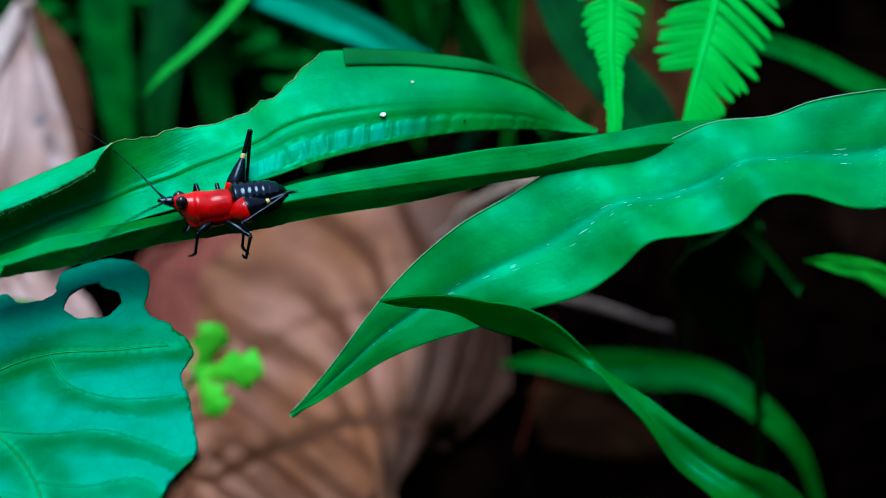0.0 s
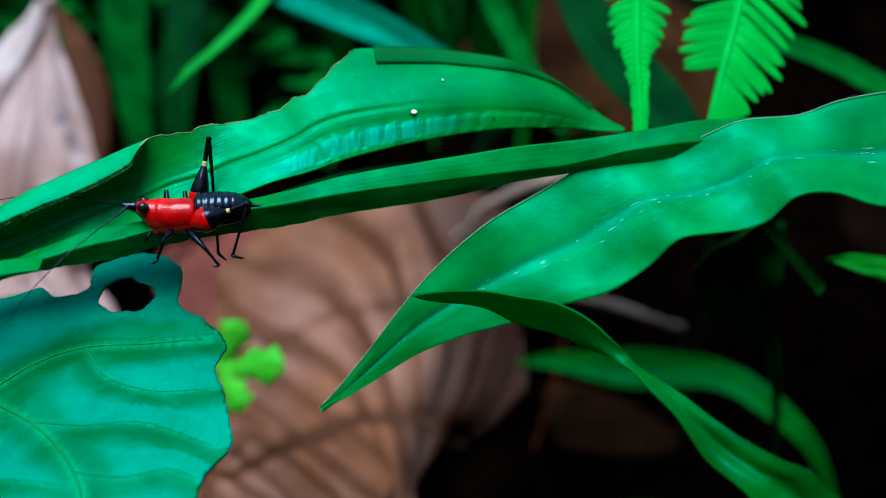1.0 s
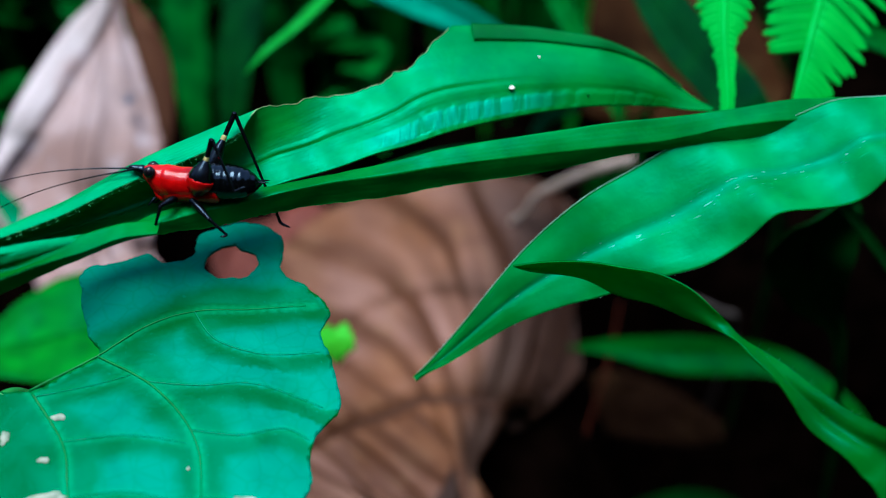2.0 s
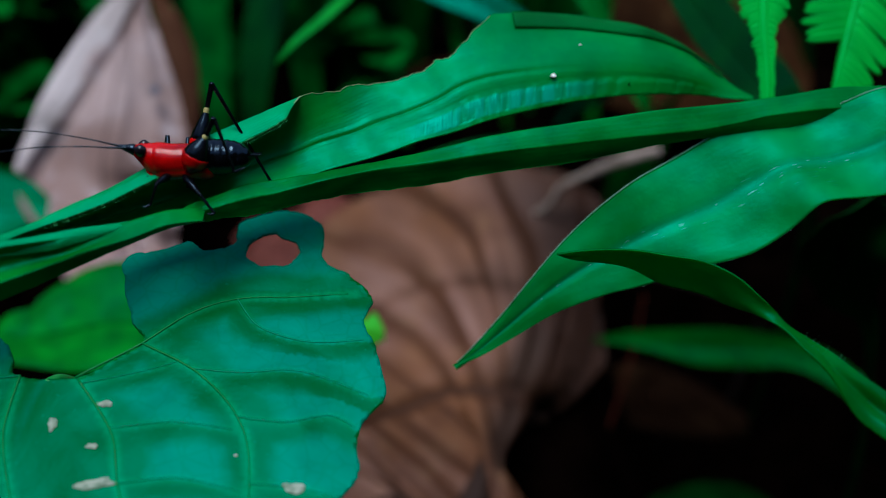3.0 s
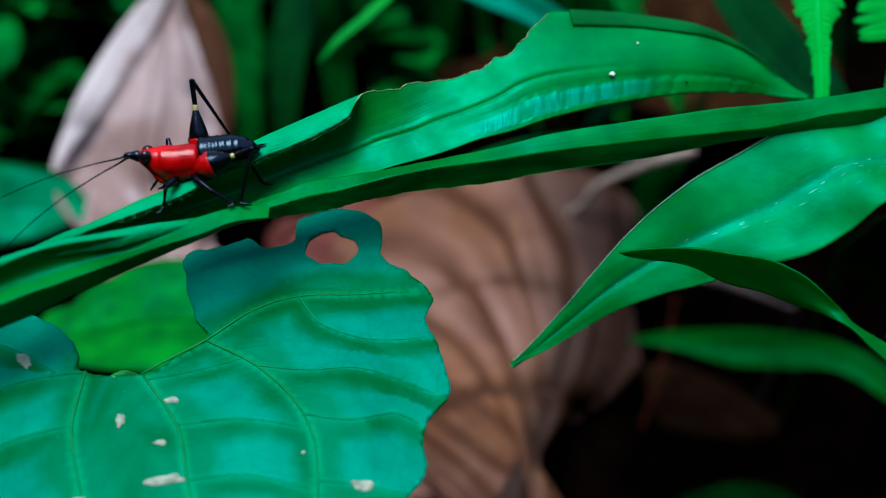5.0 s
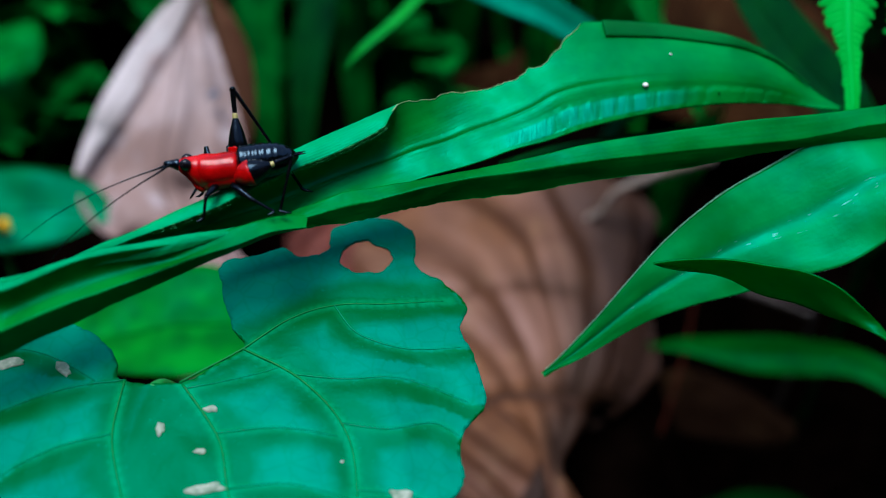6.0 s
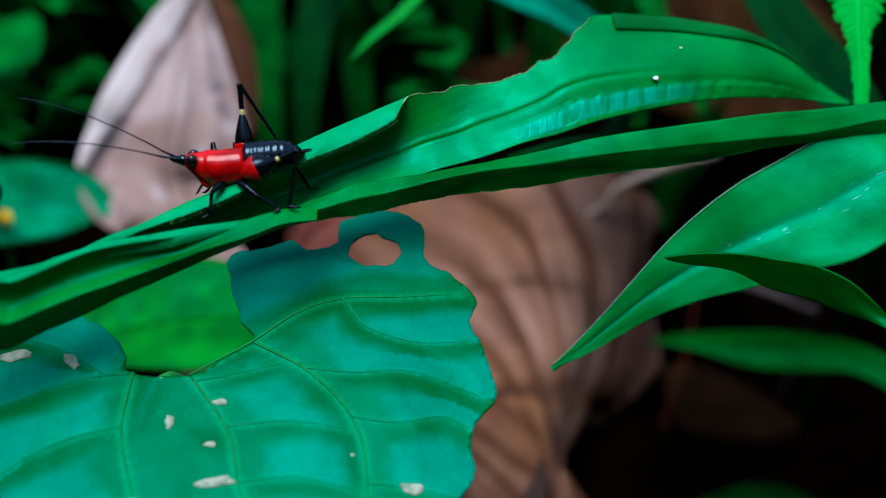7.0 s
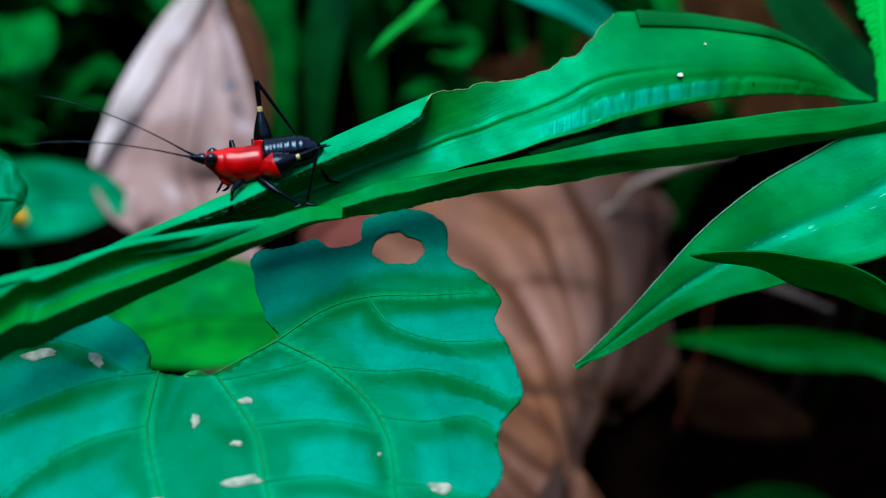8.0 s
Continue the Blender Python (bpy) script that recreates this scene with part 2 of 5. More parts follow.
def heart_material():
    """Heart-shaped leaf: network of veins from the vein attribute, teal skin with sky sheen put into its colour, fine
    grain.
    """
    n = Nodes("heart_leaf_green")
    attribute = n.add("ShaderNodeAttribute")
    attribute.attribute_name = "vein"
    vein = attribute.outputs["Fac"]
    beside = n.add("ShaderNodeAttribute")
    beside.attribute_name = "beside_vein"
    patch = n.noise(150, 4)
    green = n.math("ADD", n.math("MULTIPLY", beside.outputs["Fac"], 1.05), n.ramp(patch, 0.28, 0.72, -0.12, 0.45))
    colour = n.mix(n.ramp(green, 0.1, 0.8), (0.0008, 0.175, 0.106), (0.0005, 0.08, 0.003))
    colour = n.mix(n.math("MULTIPLY", vein, 0.45), colour, (0.002, 0.3, 0.09))
    cells = n.add("ShaderNodeTexVoronoi")
    cells.feature = "DISTANCE_TO_EDGE"
    n.link(n.add("ShaderNodeTexCoord").outputs["Object"], cells.inputs["Vector"])
    cells.inputs["Scale"].default_value = 700
    net = n.ramp(cells.outputs["Distance"], 0.0, 0.12)
    grain = n.noise(2600, 3)
    colour = n.mix(n.math("MULTIPLY", n.math("SUBTRACT", 1.0, net), 0.18), colour, (0.001, 0.09, 0.01))
    colour = n.mix(n.ramp(grain, 0.64, 0.76, 0.0, 0.3), colour, (0.006, 0.24, 0.13))
    height = n.math("ADD", n.math("MULTIPLY", net, 0.1), grain)
    normal = n.bump(height, 0.00002)
    normal = n.bump(n.noise(330, 4), 0.00008, 0.5, normal)
    normal = n.bump(vein, 0.00006, 0.5, normal)
    return n.finish(colour, n.ramp(n.noise(700, 3), 0.3, 0.7, 0.4, 0.55), normal, 0.2, (0.001, 0.2, 0.02), 0.05, sheen=SHEEN_TINT, gloss=0.022, gloss_rough=0.42)


HEART = heart_material()


def plain_material(name, dark, light, scale, rough, bump=0.0, spec=0.5, coat=0.0, through=0.0, sheen=None):
    n = Nodes(name)
    grain = n.noise(scale, 4)
    colour = n.mix(n.ramp(grain, 0.32, 0.68), dark, light)
    normal = n.bump(n.noise(scale * 3, 4), bump) if bump else None
    return n.finish(colour, n.ramp(n.noise(scale * 0.6, 3), 0.3, 0.7, rough * 0.75, rough * 1.3), normal, through, light, spec, coat, sheen)


# near-black: deep shade of the hollow put into the soil colour
SOIL = plain_material("near_black_soil", (0.0004, 0.0003, 0.0002), (0.002, 0.001, 0.0007), 160, 1.0, 0.0012, 0.0)
RED_SHELL = plain_material("glossy_red_shell", (0.22, 0.0006, 0.0008), (0.52, 0.0015, 0.0015), 520, 0.2, 0.00002, 0.26)
# blue tint puts sky light into the gloss of the black shells
DARK_SHELL = plain_material("glossy_black_shell", (0.0008, 0.0008, 0.0012), (0.002, 0.0025, 0.004), 1600, 0.13, 0.000012, 0.45, 0.0, sheen=(0.45, 0.75, 1.0))
LEG_SHELL = plain_material("dark_leg_shell", (0.001, 0.001, 0.0015), (0.003, 0.003, 0.004), 1500, 0.2, 0.0, 0.25, sheen=(0.4, 0.7, 1.0))
CREAM = plain_material("cream_mark", (0.3, 0.27, 0.08), (0.42, 0.38, 0.14), 2000, 0.5)
GLASSY_EYE = plain_material("eye_black", (0.002, 0.002, 0.003), (0.008, 0.006, 0.008), 3000, 0.1, 0.0, 0.4, 0.0)
HAIR = plain_material("leaf_hair", (0.04, 0.36, 0.1), (0.08, 0.48, 0.18), 2000, 0.5, spec=0.0, through=0.3)
PALE_HAIR = plain_material("pale_leaf_hair", (0.1, 0.36, 0.22), (0.2, 0.48, 0.34), 2000, 0.5, spec=0.1, through=0.3)
WHITE_SPECK = plain_material("white_speck", (0.6, 0.7, 0.65), (0.75, 0.82, 0.78), 3000, 0.6)
DRY_PATCH = plain_material("dry_leaf_patch", (0.12, 0.2, 0.13), (0.3, 0.36, 0.28), 1500, 0.7, 0.0001)
TORN_EDGE = plain_material("dry_torn_edge", (0.1, 0.3, 0.09), (0.3, 0.42, 0.2), 1500, 0.7)
TWIG = plain_material("dry_twig", (0.22, 0.17, 0.13), (0.38, 0.31, 0.26), 700, 0.7, 0.0002)
REDSTEM = plain_material("red_stem", (0.03, 0.006, 0.003), (0.05, 0.011, 0.006), 700, 0.6, spec=0.03)
YELLOW = plain_material("yellow_petal", (0.75, 0.42, 0.01), (0.85, 0.55, 0.02), 900, 0.5, through=0.2)
STEM = plain_material("green_stem", (0.005, 0.2, 0.03), (0.01, 0.32, 0.05), 600, 0.45, 0.0001)


# ---- shape helpers (all lengths in millimetres) ----
def mesh_object(name, verts, faces, material, parent=None, label="", uvs=None, smooth=True):
    me = bpy.data.meshes.new(name)
    me.from_pydata([tuple(c * MM for c in v) for v in verts], [], faces)
    me.materials.append(material)
    if uvs is not None:
        layer = me.uv_layers.new(name="uv")
        for loop in me.loops:
            layer.data[loop.index].uv = uvs[loop.vertex_index]
    if smooth:
        me.polygons.foreach_set("use_smooth", [True] * len(me.polygons))
    me.update()
    ob = new(name, me)
    if parent is not None:
        ob.parent = parent
    if label:
        ob["label"] = label
    return ob


def spline(points, count):
    """Catmull-Rom through rows of numbers, evenly in row number."""
    p = np.array(points, float)
    out = []
    for s in np.linspace(0, len(p) - 1, count):
        i = min(int(s), len(p) - 2)
        f = s - i
        a, b, c, d = p[max(i - 1, 0)], p[i], p[i + 1], p[min(i + 2, len(p) - 1)]
        out.append(0.5 * (2 * b + (c - a) * f + (2 * a - 5 * b + 4 * c - d) * f * f + (3 * b - a - 3 * c + d) * f ** 3))
    return np.array(out)


def blade_frame(rows):
    """Tangent, side and face normal along the rows (x, y, z, half width, bank)."""
    c = rows[:, :3]
    t = np.gradient(c, axis=0)
    t /= np.linalg.norm(t, axis=1)[:, None]
    ref = np.cross(t, (0, 0, 1.0))
    ref /= np.linalg.norm(ref, axis=1)[:, None] + 1e-9
    up = np.cross(ref, t)
    bank = np.radians(rows[:, 4])[:, None]
    side = np.cos(bank) * ref + np.sin(bank) * up
    normal = np.cross(side, t)
    if normal.mean(axis=0) @ np.array((0, -0.5, 0.86)) < 0:
        normal = -normal
    return t, side, normal


def blade_mesh(stations, nu=90, nv=12, thick=0.18, fold=0.0, camber=0.0, shape=None, lo=None, hi=None, profile=None, centre=None):
    """A leaf blade: stations (x, y, z, half width, bank in degrees); fold lifts both margins into a V, camber curves them; shape(s, v)
    adds relief; lo(s), hi(s) cut the margins back. Returns vertices, faces, uvs."""
    rows = spline(stations, nu)
    rows[:, 3] = np.maximum(rows[:, 3], 0.03)
    t, side, normal = blade_frame(rows)
    length = np.concatenate(([0], np.cumsum(np.linalg.norm(np.diff(rows[:, :3], axis=0), axis=1))))
    top, uvs = [], []
    for i in range(nu):
        s = i / (nu - 1) * (len(stations) - 1)
        a, b = (lo(s) if lo else -1.0), (hi(s) if hi else 1.0)
        w = rows[i, 3]
        for j in range(nv + 1):
            v = a + (b - a) * j / nv
            lift = fold * w * abs(v) + camber * w * (1 - v * v)
            if profile:
                lift += w * profile(v)
            if shape:
                lift += shape(s, v)
            top.append(rows[i, :3] + side[i] * w * v + normal[i] * lift)
            uvs.append((length[i] * 0.01, 0.5 + 0.5 * (v - (centre(s) if centre else 0.0))))
    m = nv + 1
    half = min(thick, 0.3)
    low = [p - normal[k // m] * half for k, p in enumerate(top)]
    base = len(top)
    faces = []
    for i in range(nu - 1):
        for j in range(nv):
            k = i * m + j
            faces.append((k, k + 1, k + m + 1, k + m))
            faces.append((base + k, base + k + m, base + k + m + 1, base + k + 1))
        for k in (i * m, i * m + nv):
            faces.append((k, k + m, base + k + m, base + k))
    for k in [*range(nv), *range((nu - 1) * m, (nu - 1) * m + nv)]:
        faces.append((k, k + 1, base + k + 1, base + k))
    return top + low, faces, uvs + uvs


def blade(name, stations, material, parent=None, label="", **more):
    verts, faces, uvs = blade_mesh(stations, **more)
    return mesh_object(name, verts, faces, material, parent, label, uvs)


def ribbon_mesh(rows, nu=160, nv=16, thick=0.16, shape=None, lo=None, hi=None, rounding=0.0, flip=False):
    """A leaf blade hung between two or three guide lines: each row holds one point of every line (lower margin first); shape(s, w)
    lifts the face, w running from 0 to 1 across; lo(s), hi(s) cut the margins. Returns vertices, faces, uvs and the upper grid."""
    line = spline(rows, nu).reshape(nu, -1, 3)
    k = line.shape[1]
    grid, ws = np.zeros((nu, nv + 1, 3)), np.zeros((nu, nv + 1))
    for i in range(nu):
        at = i / (nu - 1) * (len(rows) - 1)
        a, b = (lo(at) if lo else 0.0), (hi(at) if hi else 1.0)
        for j in range(nv + 1):
            w = a + (b - a) * j / nv
            q = w * (k - 1)
            m = min(max(int(q), 0), k - 2)
            p = line[i, m] + (line[i, m + 1] - line[i, m]) * (q - m)
            if k == 3 and rounding:
                smooth = (1 - w) ** 2 * line[i, 0] + 2 * w * (1 - w) * line[i, 1] + w * w * line[i, 2]
                p = p + (smooth - p) * rounding
            grid[i, j], ws[i, j] = p, w
    du, dv = np.gradient(grid, axis=0), np.gradient(grid, axis=1)
    normal = np.cross(du, dv)
    normal /= np.linalg.norm(normal, axis=2)[:, :, None] + 1e-9
    if (normal.mean(axis=(0, 1)) @ np.array((0, -0.5, 0.86)) < 0) != flip:
        normal = -normal
    if shape:
        for i in range(nu):
            at = i / (nu - 1) * (len(rows) - 1)
            for j in range(nv + 1):
                grid[i, j] += normal[i, j] * shape(at, ws[i, j])
    length = np.concatenate(([0], np.cumsum(np.linalg.norm(np.diff(grid[:, nv // 2], axis=0), axis=1))))
    m, base = nv + 1, nu * (nv + 1)
    verts = [tuple(p) for p in grid.reshape(-1, 3)] + [tuple(p) for p in (grid - normal * thick).reshape(-1, 3)]
    uvs = [(length[i] * 0.01, ws[i, j]) for i in range(nu) for j in range(m)]
    faces = []
    for i in range(nu - 1):
        for j in range(nv):
            q = i * m + j
            faces.append((q, q + 1, q + m + 1, q + m))
            faces.append((base + q, base + q + m, base + q + m + 1, base + q + 1))
        for q in (i * m, i * m + nv):
            faces.append((q, q + m, base + q + m, base + q))
    for q in [*range(nv), *range((nu - 1) * m, (nu - 1) * m + nv)]:
        faces.append((q, q + 1, base + q + 1, base + q))
    return verts, faces, uvs + uvs, grid


def ribbon(name, rows, material, parent=None, label="", **more):
    verts, faces, uvs, grid = ribbon_mesh(rows, **more)
    return mesh_object(name, verts, faces, material, parent, label, uvs), grid


def fringe(parent, line, way, count, size, material, seed, wide=0.014, spread=0.25, name="hairs"):
    """Fine tapering hairs along a line of points, all leaning one way, give or take."""
    rnd = random.Random(seed)
    way = np.array(way, float)
    verts, faces = [], []
    for _ in range(count):
        f = rnd.uniform(0, len(line) - 1.001)
        i = int(f)
        p = line[i] + (line[i + 1] - line[i]) * (f - i)
        t = line[i + 1] - line[i]
        t = t / (np.linalg.norm(t) + 1e-9)
        d = way + np.array([rnd.uniform(-spread, spread) for _ in range(3)])
        d = d / np.linalg.norm(d) * size * rnd.uniform(0.55, 1.25)
        b = np.cross(t, d)
        b = b / (np.linalg.norm(b) + 1e-9) * wide
        a, k = t * wide, len(verts)
        verts += [p - a - b, p + a - b, p + b, p + d * 0.6 - np.array((0, 0, 0.06 * size)) - a * 0.3, p + d * 0.6 + a * 0.3, p + d]
        faces += [(k, k + 1, k + 4, k + 3), (k + 1, k + 2, k + 4), (k + 2, k, k + 3), (k + 3, k + 4, k + 5), (k + 2, k + 3, k + 4)]
    return tagged(mesh_object(name, verts, faces, material, parent), kind="stuff")


def tube_mesh(points, sides=8, count=None):
    """A round tapering rod along (x, y, z, radius) rows."""
    rows = spline(points, count or 4 * len(points))
    c = rows[:, :3]
    t = np.gradient(c, axis=0)
    t /= np.linalg.norm(t, axis=1)[:, None] + 1e-12
    guide = np.array((0.31, 0.83, 0.46))
    verts, faces = [], []
    for i in range(len(rows)):
        a = np.cross(t[i], guide)
        a /= np.linalg.norm(a)
        b = np.cross(t[i], a)
        for k in range(sides):
            w = math.tau * k / sides
            verts.append(c[i] + max(rows[i, 3], 0.004) * (math.cos(w) * a + math.sin(w) * b))
    for i in range(len(rows) - 1):
        for k in range(sides):
            q = (k + 1) % sides
            faces.append((i * sides + k, i * sides + q, (i + 1) * sides + q, (i + 1) * sides + k))
    faces.append(tuple(range(sides))[::-1])
    faces.append(tuple((len(rows) - 1) * sides + k for k in range(sides)))
    return verts, faces


def tube(name, points, material, parent=None, label="", sides=8, count=None):
    verts, faces = tube_mesh(points, sides, count)
    return mesh_object(name, verts, faces, material, parent, label)


def loft(name, rings, material, parent=None, label="", sides=24, count=40, keel=0.0):
    """A body of oval rings across x: (x, z, half width, half height); keel sharpens the belly."""
    rows = spline(rings, count)
    verts, faces = [], []
    for x, z, ry, rz in rows:
        for k in range(sides):
            w = math.tau * k / sides
            y, h = math.cos(w), math.sin(w)
            if h < 0:
                y *= 1 - keel * h * h
            verts.append((x, max(ry, 0.01) * y, z + max(rz, 0.01) * h))
    for i in range(len(rows) - 1):
        for k in range(sides):
            q = (k + 1) % sides
            faces.append((i * sides + k, (i + 1) * sides + k, (i + 1) * sides + q, i * sides + q))
    faces.append(tuple(range(sides)))
    faces.append(tuple((len(rows) - 1) * sides + k for k in range(sides))[::-1])
    return mesh_object(name, verts, faces, material, parent, label)


def empty(name, label, category, group="", place=(0, 0, 0)):
    ob = new(name)
    ob.empty_display_size = 0.004
    ob.location = [c * MM for c in place]
    return tagged(ob, label, category, group)


def step(x, a, b):
    x = min(1.0, max(0.0, (x - a) / (b - a)))
    return x * x * (3 - 2 * x)


def steps(rows):
    """A function that runs through (s, value) rows."""
    xs, ys = zip(*rows)
    return lambda s: float(np.interp(s, xs, ys))


def rough_noise(x, y, z=0.0):
    return noise.noise(Vector((x, y, z)))


# ---- ground: soil that rises to a small bank under the dry leaves ----
def ground_height(x, y):
    bank = 0.40 * (min(max(y, 35), 175) - 35) - 1.5
    hollow = 0.75 * min(max(y - 120, 0), 50)
    s = step(x, 24, 2)
    h = max(0.0, s * bank + (1 - s) * hollow)
    if y > 130:
        h = max(h, min(0.32 * (y - 60), 60) * step(y, 130, 160))
    h -= 42 * step(x, 16, 34) * step(y, 140, 118) * step(y, 40, 66)
    return h + 1.2 * rough_noise(x * 0.06, y * 0.06) + 0.6 * rough_noise(x * 0.2, y * 0.2, 3.0) - 2.5


def build_ground():
    xs = np.concatenate((-np.geomspace(30000, 190, 22), np.linspace(-180, 180, 121), np.geomspace(190, 30000, 22)))
    ys = np.concatenate((-np.geomspace(30000, 60, 22), np.linspace(-50, 340, 131), np.geomspace(350, 30000, 22)))
    verts = [(x, y, ground_height(x, y)) for y in ys for x in xs]
    m = len(xs)
    faces = [(j * m + i, j * m + i + 1, (j + 1) * m + i + 1, (j + 1) * m + i) for j in range(len(ys) - 1) for i in range(m - 1)]
    ob = mesh_object("ground", verts, faces, SOIL)
    tagged(ob, "near-black soil of a shaded forest floor, deep shade put into its colour", "ground", kind="structure")


build_ground()

VEIN = plain_material("leaf_vein", (0.001, 0.16, 0.06), (0.002, 0.2, 0.08), 900, 0.5, spec=0.15)
MAIN_VEIN = plain_material("main_leaf_vein", (0.001, 0.13, 0.025), (0.002, 0.17, 0.035), 900, 0.5, spec=0.15)
RING_GREEN = plain_material("sky_block_green", (0.001, 0.012, 0.002), (0.003, 0.05, 0.006), 18, 0.9, 0.02, 0.05)


def build_backdrop():
    """An unseen dark ring round the place, added to block low sky light."""
    verts, faces, n, m = [], [], 96, 14
    for j in range(m):
        for i in range(n):
            w = math.tau * i / n
            q = j / (m - 1)
            r = 430 + 60 * q + 45 * rough_noise(math.cos(w) * 3, math.sin(w) * 3, q * 4) + 22 * rough_noise(math.cos(w) * 11, math.sin(w) * 11, q * 12)
            top = 300 + 240 * step(-math.sin(w), 0.0, 0.6) + 60 * rough_noise(math.cos(w) * 4, math.sin(w) * 4, 8.0)
            x, y = r * math.cos(w), 90 + r * math.sin(w)
            verts.append((x, y, -12 + (top + 12) * q))
    for j in range(m - 1):
        for i in range(n):
            k = (i + 1) % n
            faces.append((j * n + i, j * n + k, (j + 1) * n + k, (j + 1) * n + i))
    # outer skin, so that the ring has depth
    base = len(verts)
    for j in (0, m - 1):
        for i in range(n):
            x, y, z = verts[j * n + i]
            verts.append((x * 1.35, 90 + (y - 90) * 1.35, z))
    for i in range(n):
        k = (i + 1) % n
        faces.append((base + i, base + n + i, base + n + k, base + k))
        faces.append(((m - 1) * n + i, (m - 1) * n + k, base + n + k, base + n + i))
    tagged(mesh_object("backdrop", verts, faces, RING_GREEN), "unseen dark ring added to block low sky light", "undergrowth", kind="structure")


build_backdrop()

STAIN = plain_material("grey_stain", (0.06, 0.06, 0.08), (0.11, 0.11, 0.14), 900, 0.7)


GRASS_UNDER = leaf_material("grass_underside", (0.002, 0.09, 0.008), (0.003, 0.15, 0.018), 9, 0.5, 0.2, relief=0.1)
# twig colour with the shade it lies in put in
DULLTWIG = plain_material("dull_twig", (0.05, 0.04, 0.035), (0.1, 0.085, 0.075), 700, 0.8, 0.0002, 0.2)
# brown of the half that turns away, with its shade put in
FOLDED = dead_leaf_material("shaded_folded_leaf", (0.06, 0.022, 0.01), (0.1, 0.04, 0.018), (0.13, 0.06, 0.03), 30, 0.7, 0.1, 0.1)

# ---- the long grass blade on which the cricket walks ----
UPPER_LAMINA = [
    (13.1, 68.1, 79.4, 13.4, 68.8, 79.4), (11.1, 67.7, 79.7, 11.7, 69.1, 80.2), (9.0, 67.4, 80.1, 9.4, 69.5, 81.7),
    (6.3, 66.7, 80.5, 6.5, 70.0, 83.6), (2.9, 65.7, 80.9, 3.0, 70.1, 85.0), (-0.5, 64.3, 81.2, -0.6, 70.1, 85.6),
    (-3.8, 62.9, 81.3, -4.3, 69.8, 86.1), (-8.1, 61.1, 81.1, -9.7, 68.8, 86.6), (-10.4, 60.1, 80.9, -14.2, 67.1, 86.2),
    (-12.9, 59.1, 80.4, -16.4, 65.5, 84.7), (-15.4, 58.2, 80.1, -18.4, 64.0, 83.9), (-17.5, 57.4, 79.6, -20.6, 62.6, 84.0),
    (-19.5, 56.7, 79.2, -22.4, 60.7, 83.8), (-21.9, 55.8, 78.9, -24.3, 58.8, 83.6), (-24.1, 55.0, 78.5, -26.2, 57.7, 82.8),
    (-26.1, 54.5, 78.1, -28.0, 56.5, 82.1), (-29.0, 52.9, 77.5, -30.7, 54.8, 81.6), (-32.6, 51.2, 76.7, -34.2, 52.5, 80.4),
    (-36.1, 49.6, 77.0, -37.4, 50.4, 79.5), (-39.2, 47.8, 77.7, -40.4, 48.4, 78.9), (-42.3, 46.2, 78.1, -43.2, 46.7, 78.5),
    (-43.7, 45.4, 78.3, -44.4, 46.0, 78.2),
]
LOWER_LAMINA = [
    (40.0, 67.0, 75.0, 39.5, 65.8, 74.0, 40.0, 66.2, 72.6), (28.0, 64.8, 81.8, 27.6, 63.2, 80.8, 28.0, 63.6, 79.2), (19.5, 63.4, 83.0, 19.3, 61.8, 81.9, 19.6, 62.2, 80.2),
    (13.2, 62.2, 82.6, 13.0, 60.8, 81.7, 13.6, 61.2, 80.1), (10.1, 61.7, 82.3, 10.0, 60.4, 81.1, 10.4, 60.7, 80.0), (7.0, 61.2, 82.1, 6.9, 59.9, 80.6, 7.3, 60.3, 79.7),
    (3.3, 60.7, 81.9, 3.3, 59.4, 80.4, 3.7, 59.8, 79.3), (-0.3, 60.2, 81.5, -0.3, 58.9, 80.2, 0.1, 59.3, 78.6), (-3.9, 59.5, 81.2, -3.9, 58.2, 80.1, -3.6, 58.5, 78.2),
    (-7.5, 58.8, 80.9, -7.5, 57.4, 80.0, -7.2, 57.8, 78.0), (-11.0, 58.0, 80.5, -11.0, 56.7, 79.8, -10.8, 57.1, 77.7), (-14.5, 57.1, 79.9, -14.5, 55.8, 79.6, -14.1, 56.2, 77.4),
    (-17.6, 56.4, 79.5, -17.6, 55.1, 79.5, -17.2, 55.5, 77.3), (-20.6, 55.6, 79.2, -20.5, 54.3, 79.3, -20.3, 54.7, 77.3), (-23.5, 54.5, 79.1, -23.5, 53.2, 79.0, -23.2, 53.7, 77.2),
    (-26.0, 53.6, 79.1, -25.9, 52.3, 78.7, -25.6, 52.7, 77.1), (-28.0, 52.7, 79.2, -27.8, 51.5, 78.7, -27.4, 51.9, 77.0), (-30.0, 51.6, 78.9, -29.8, 50.4, 78.6, -29.5, 50.9, 77.3),
    (-31.8, 50.7, 78.6, -31.5, 49.6, 78.5, -31.3, 49.9, 77.5), (-32.9, 50.1, 78.1, -32.6, 49.0, 78.5, -32.6, 49.3, 78.0),
]
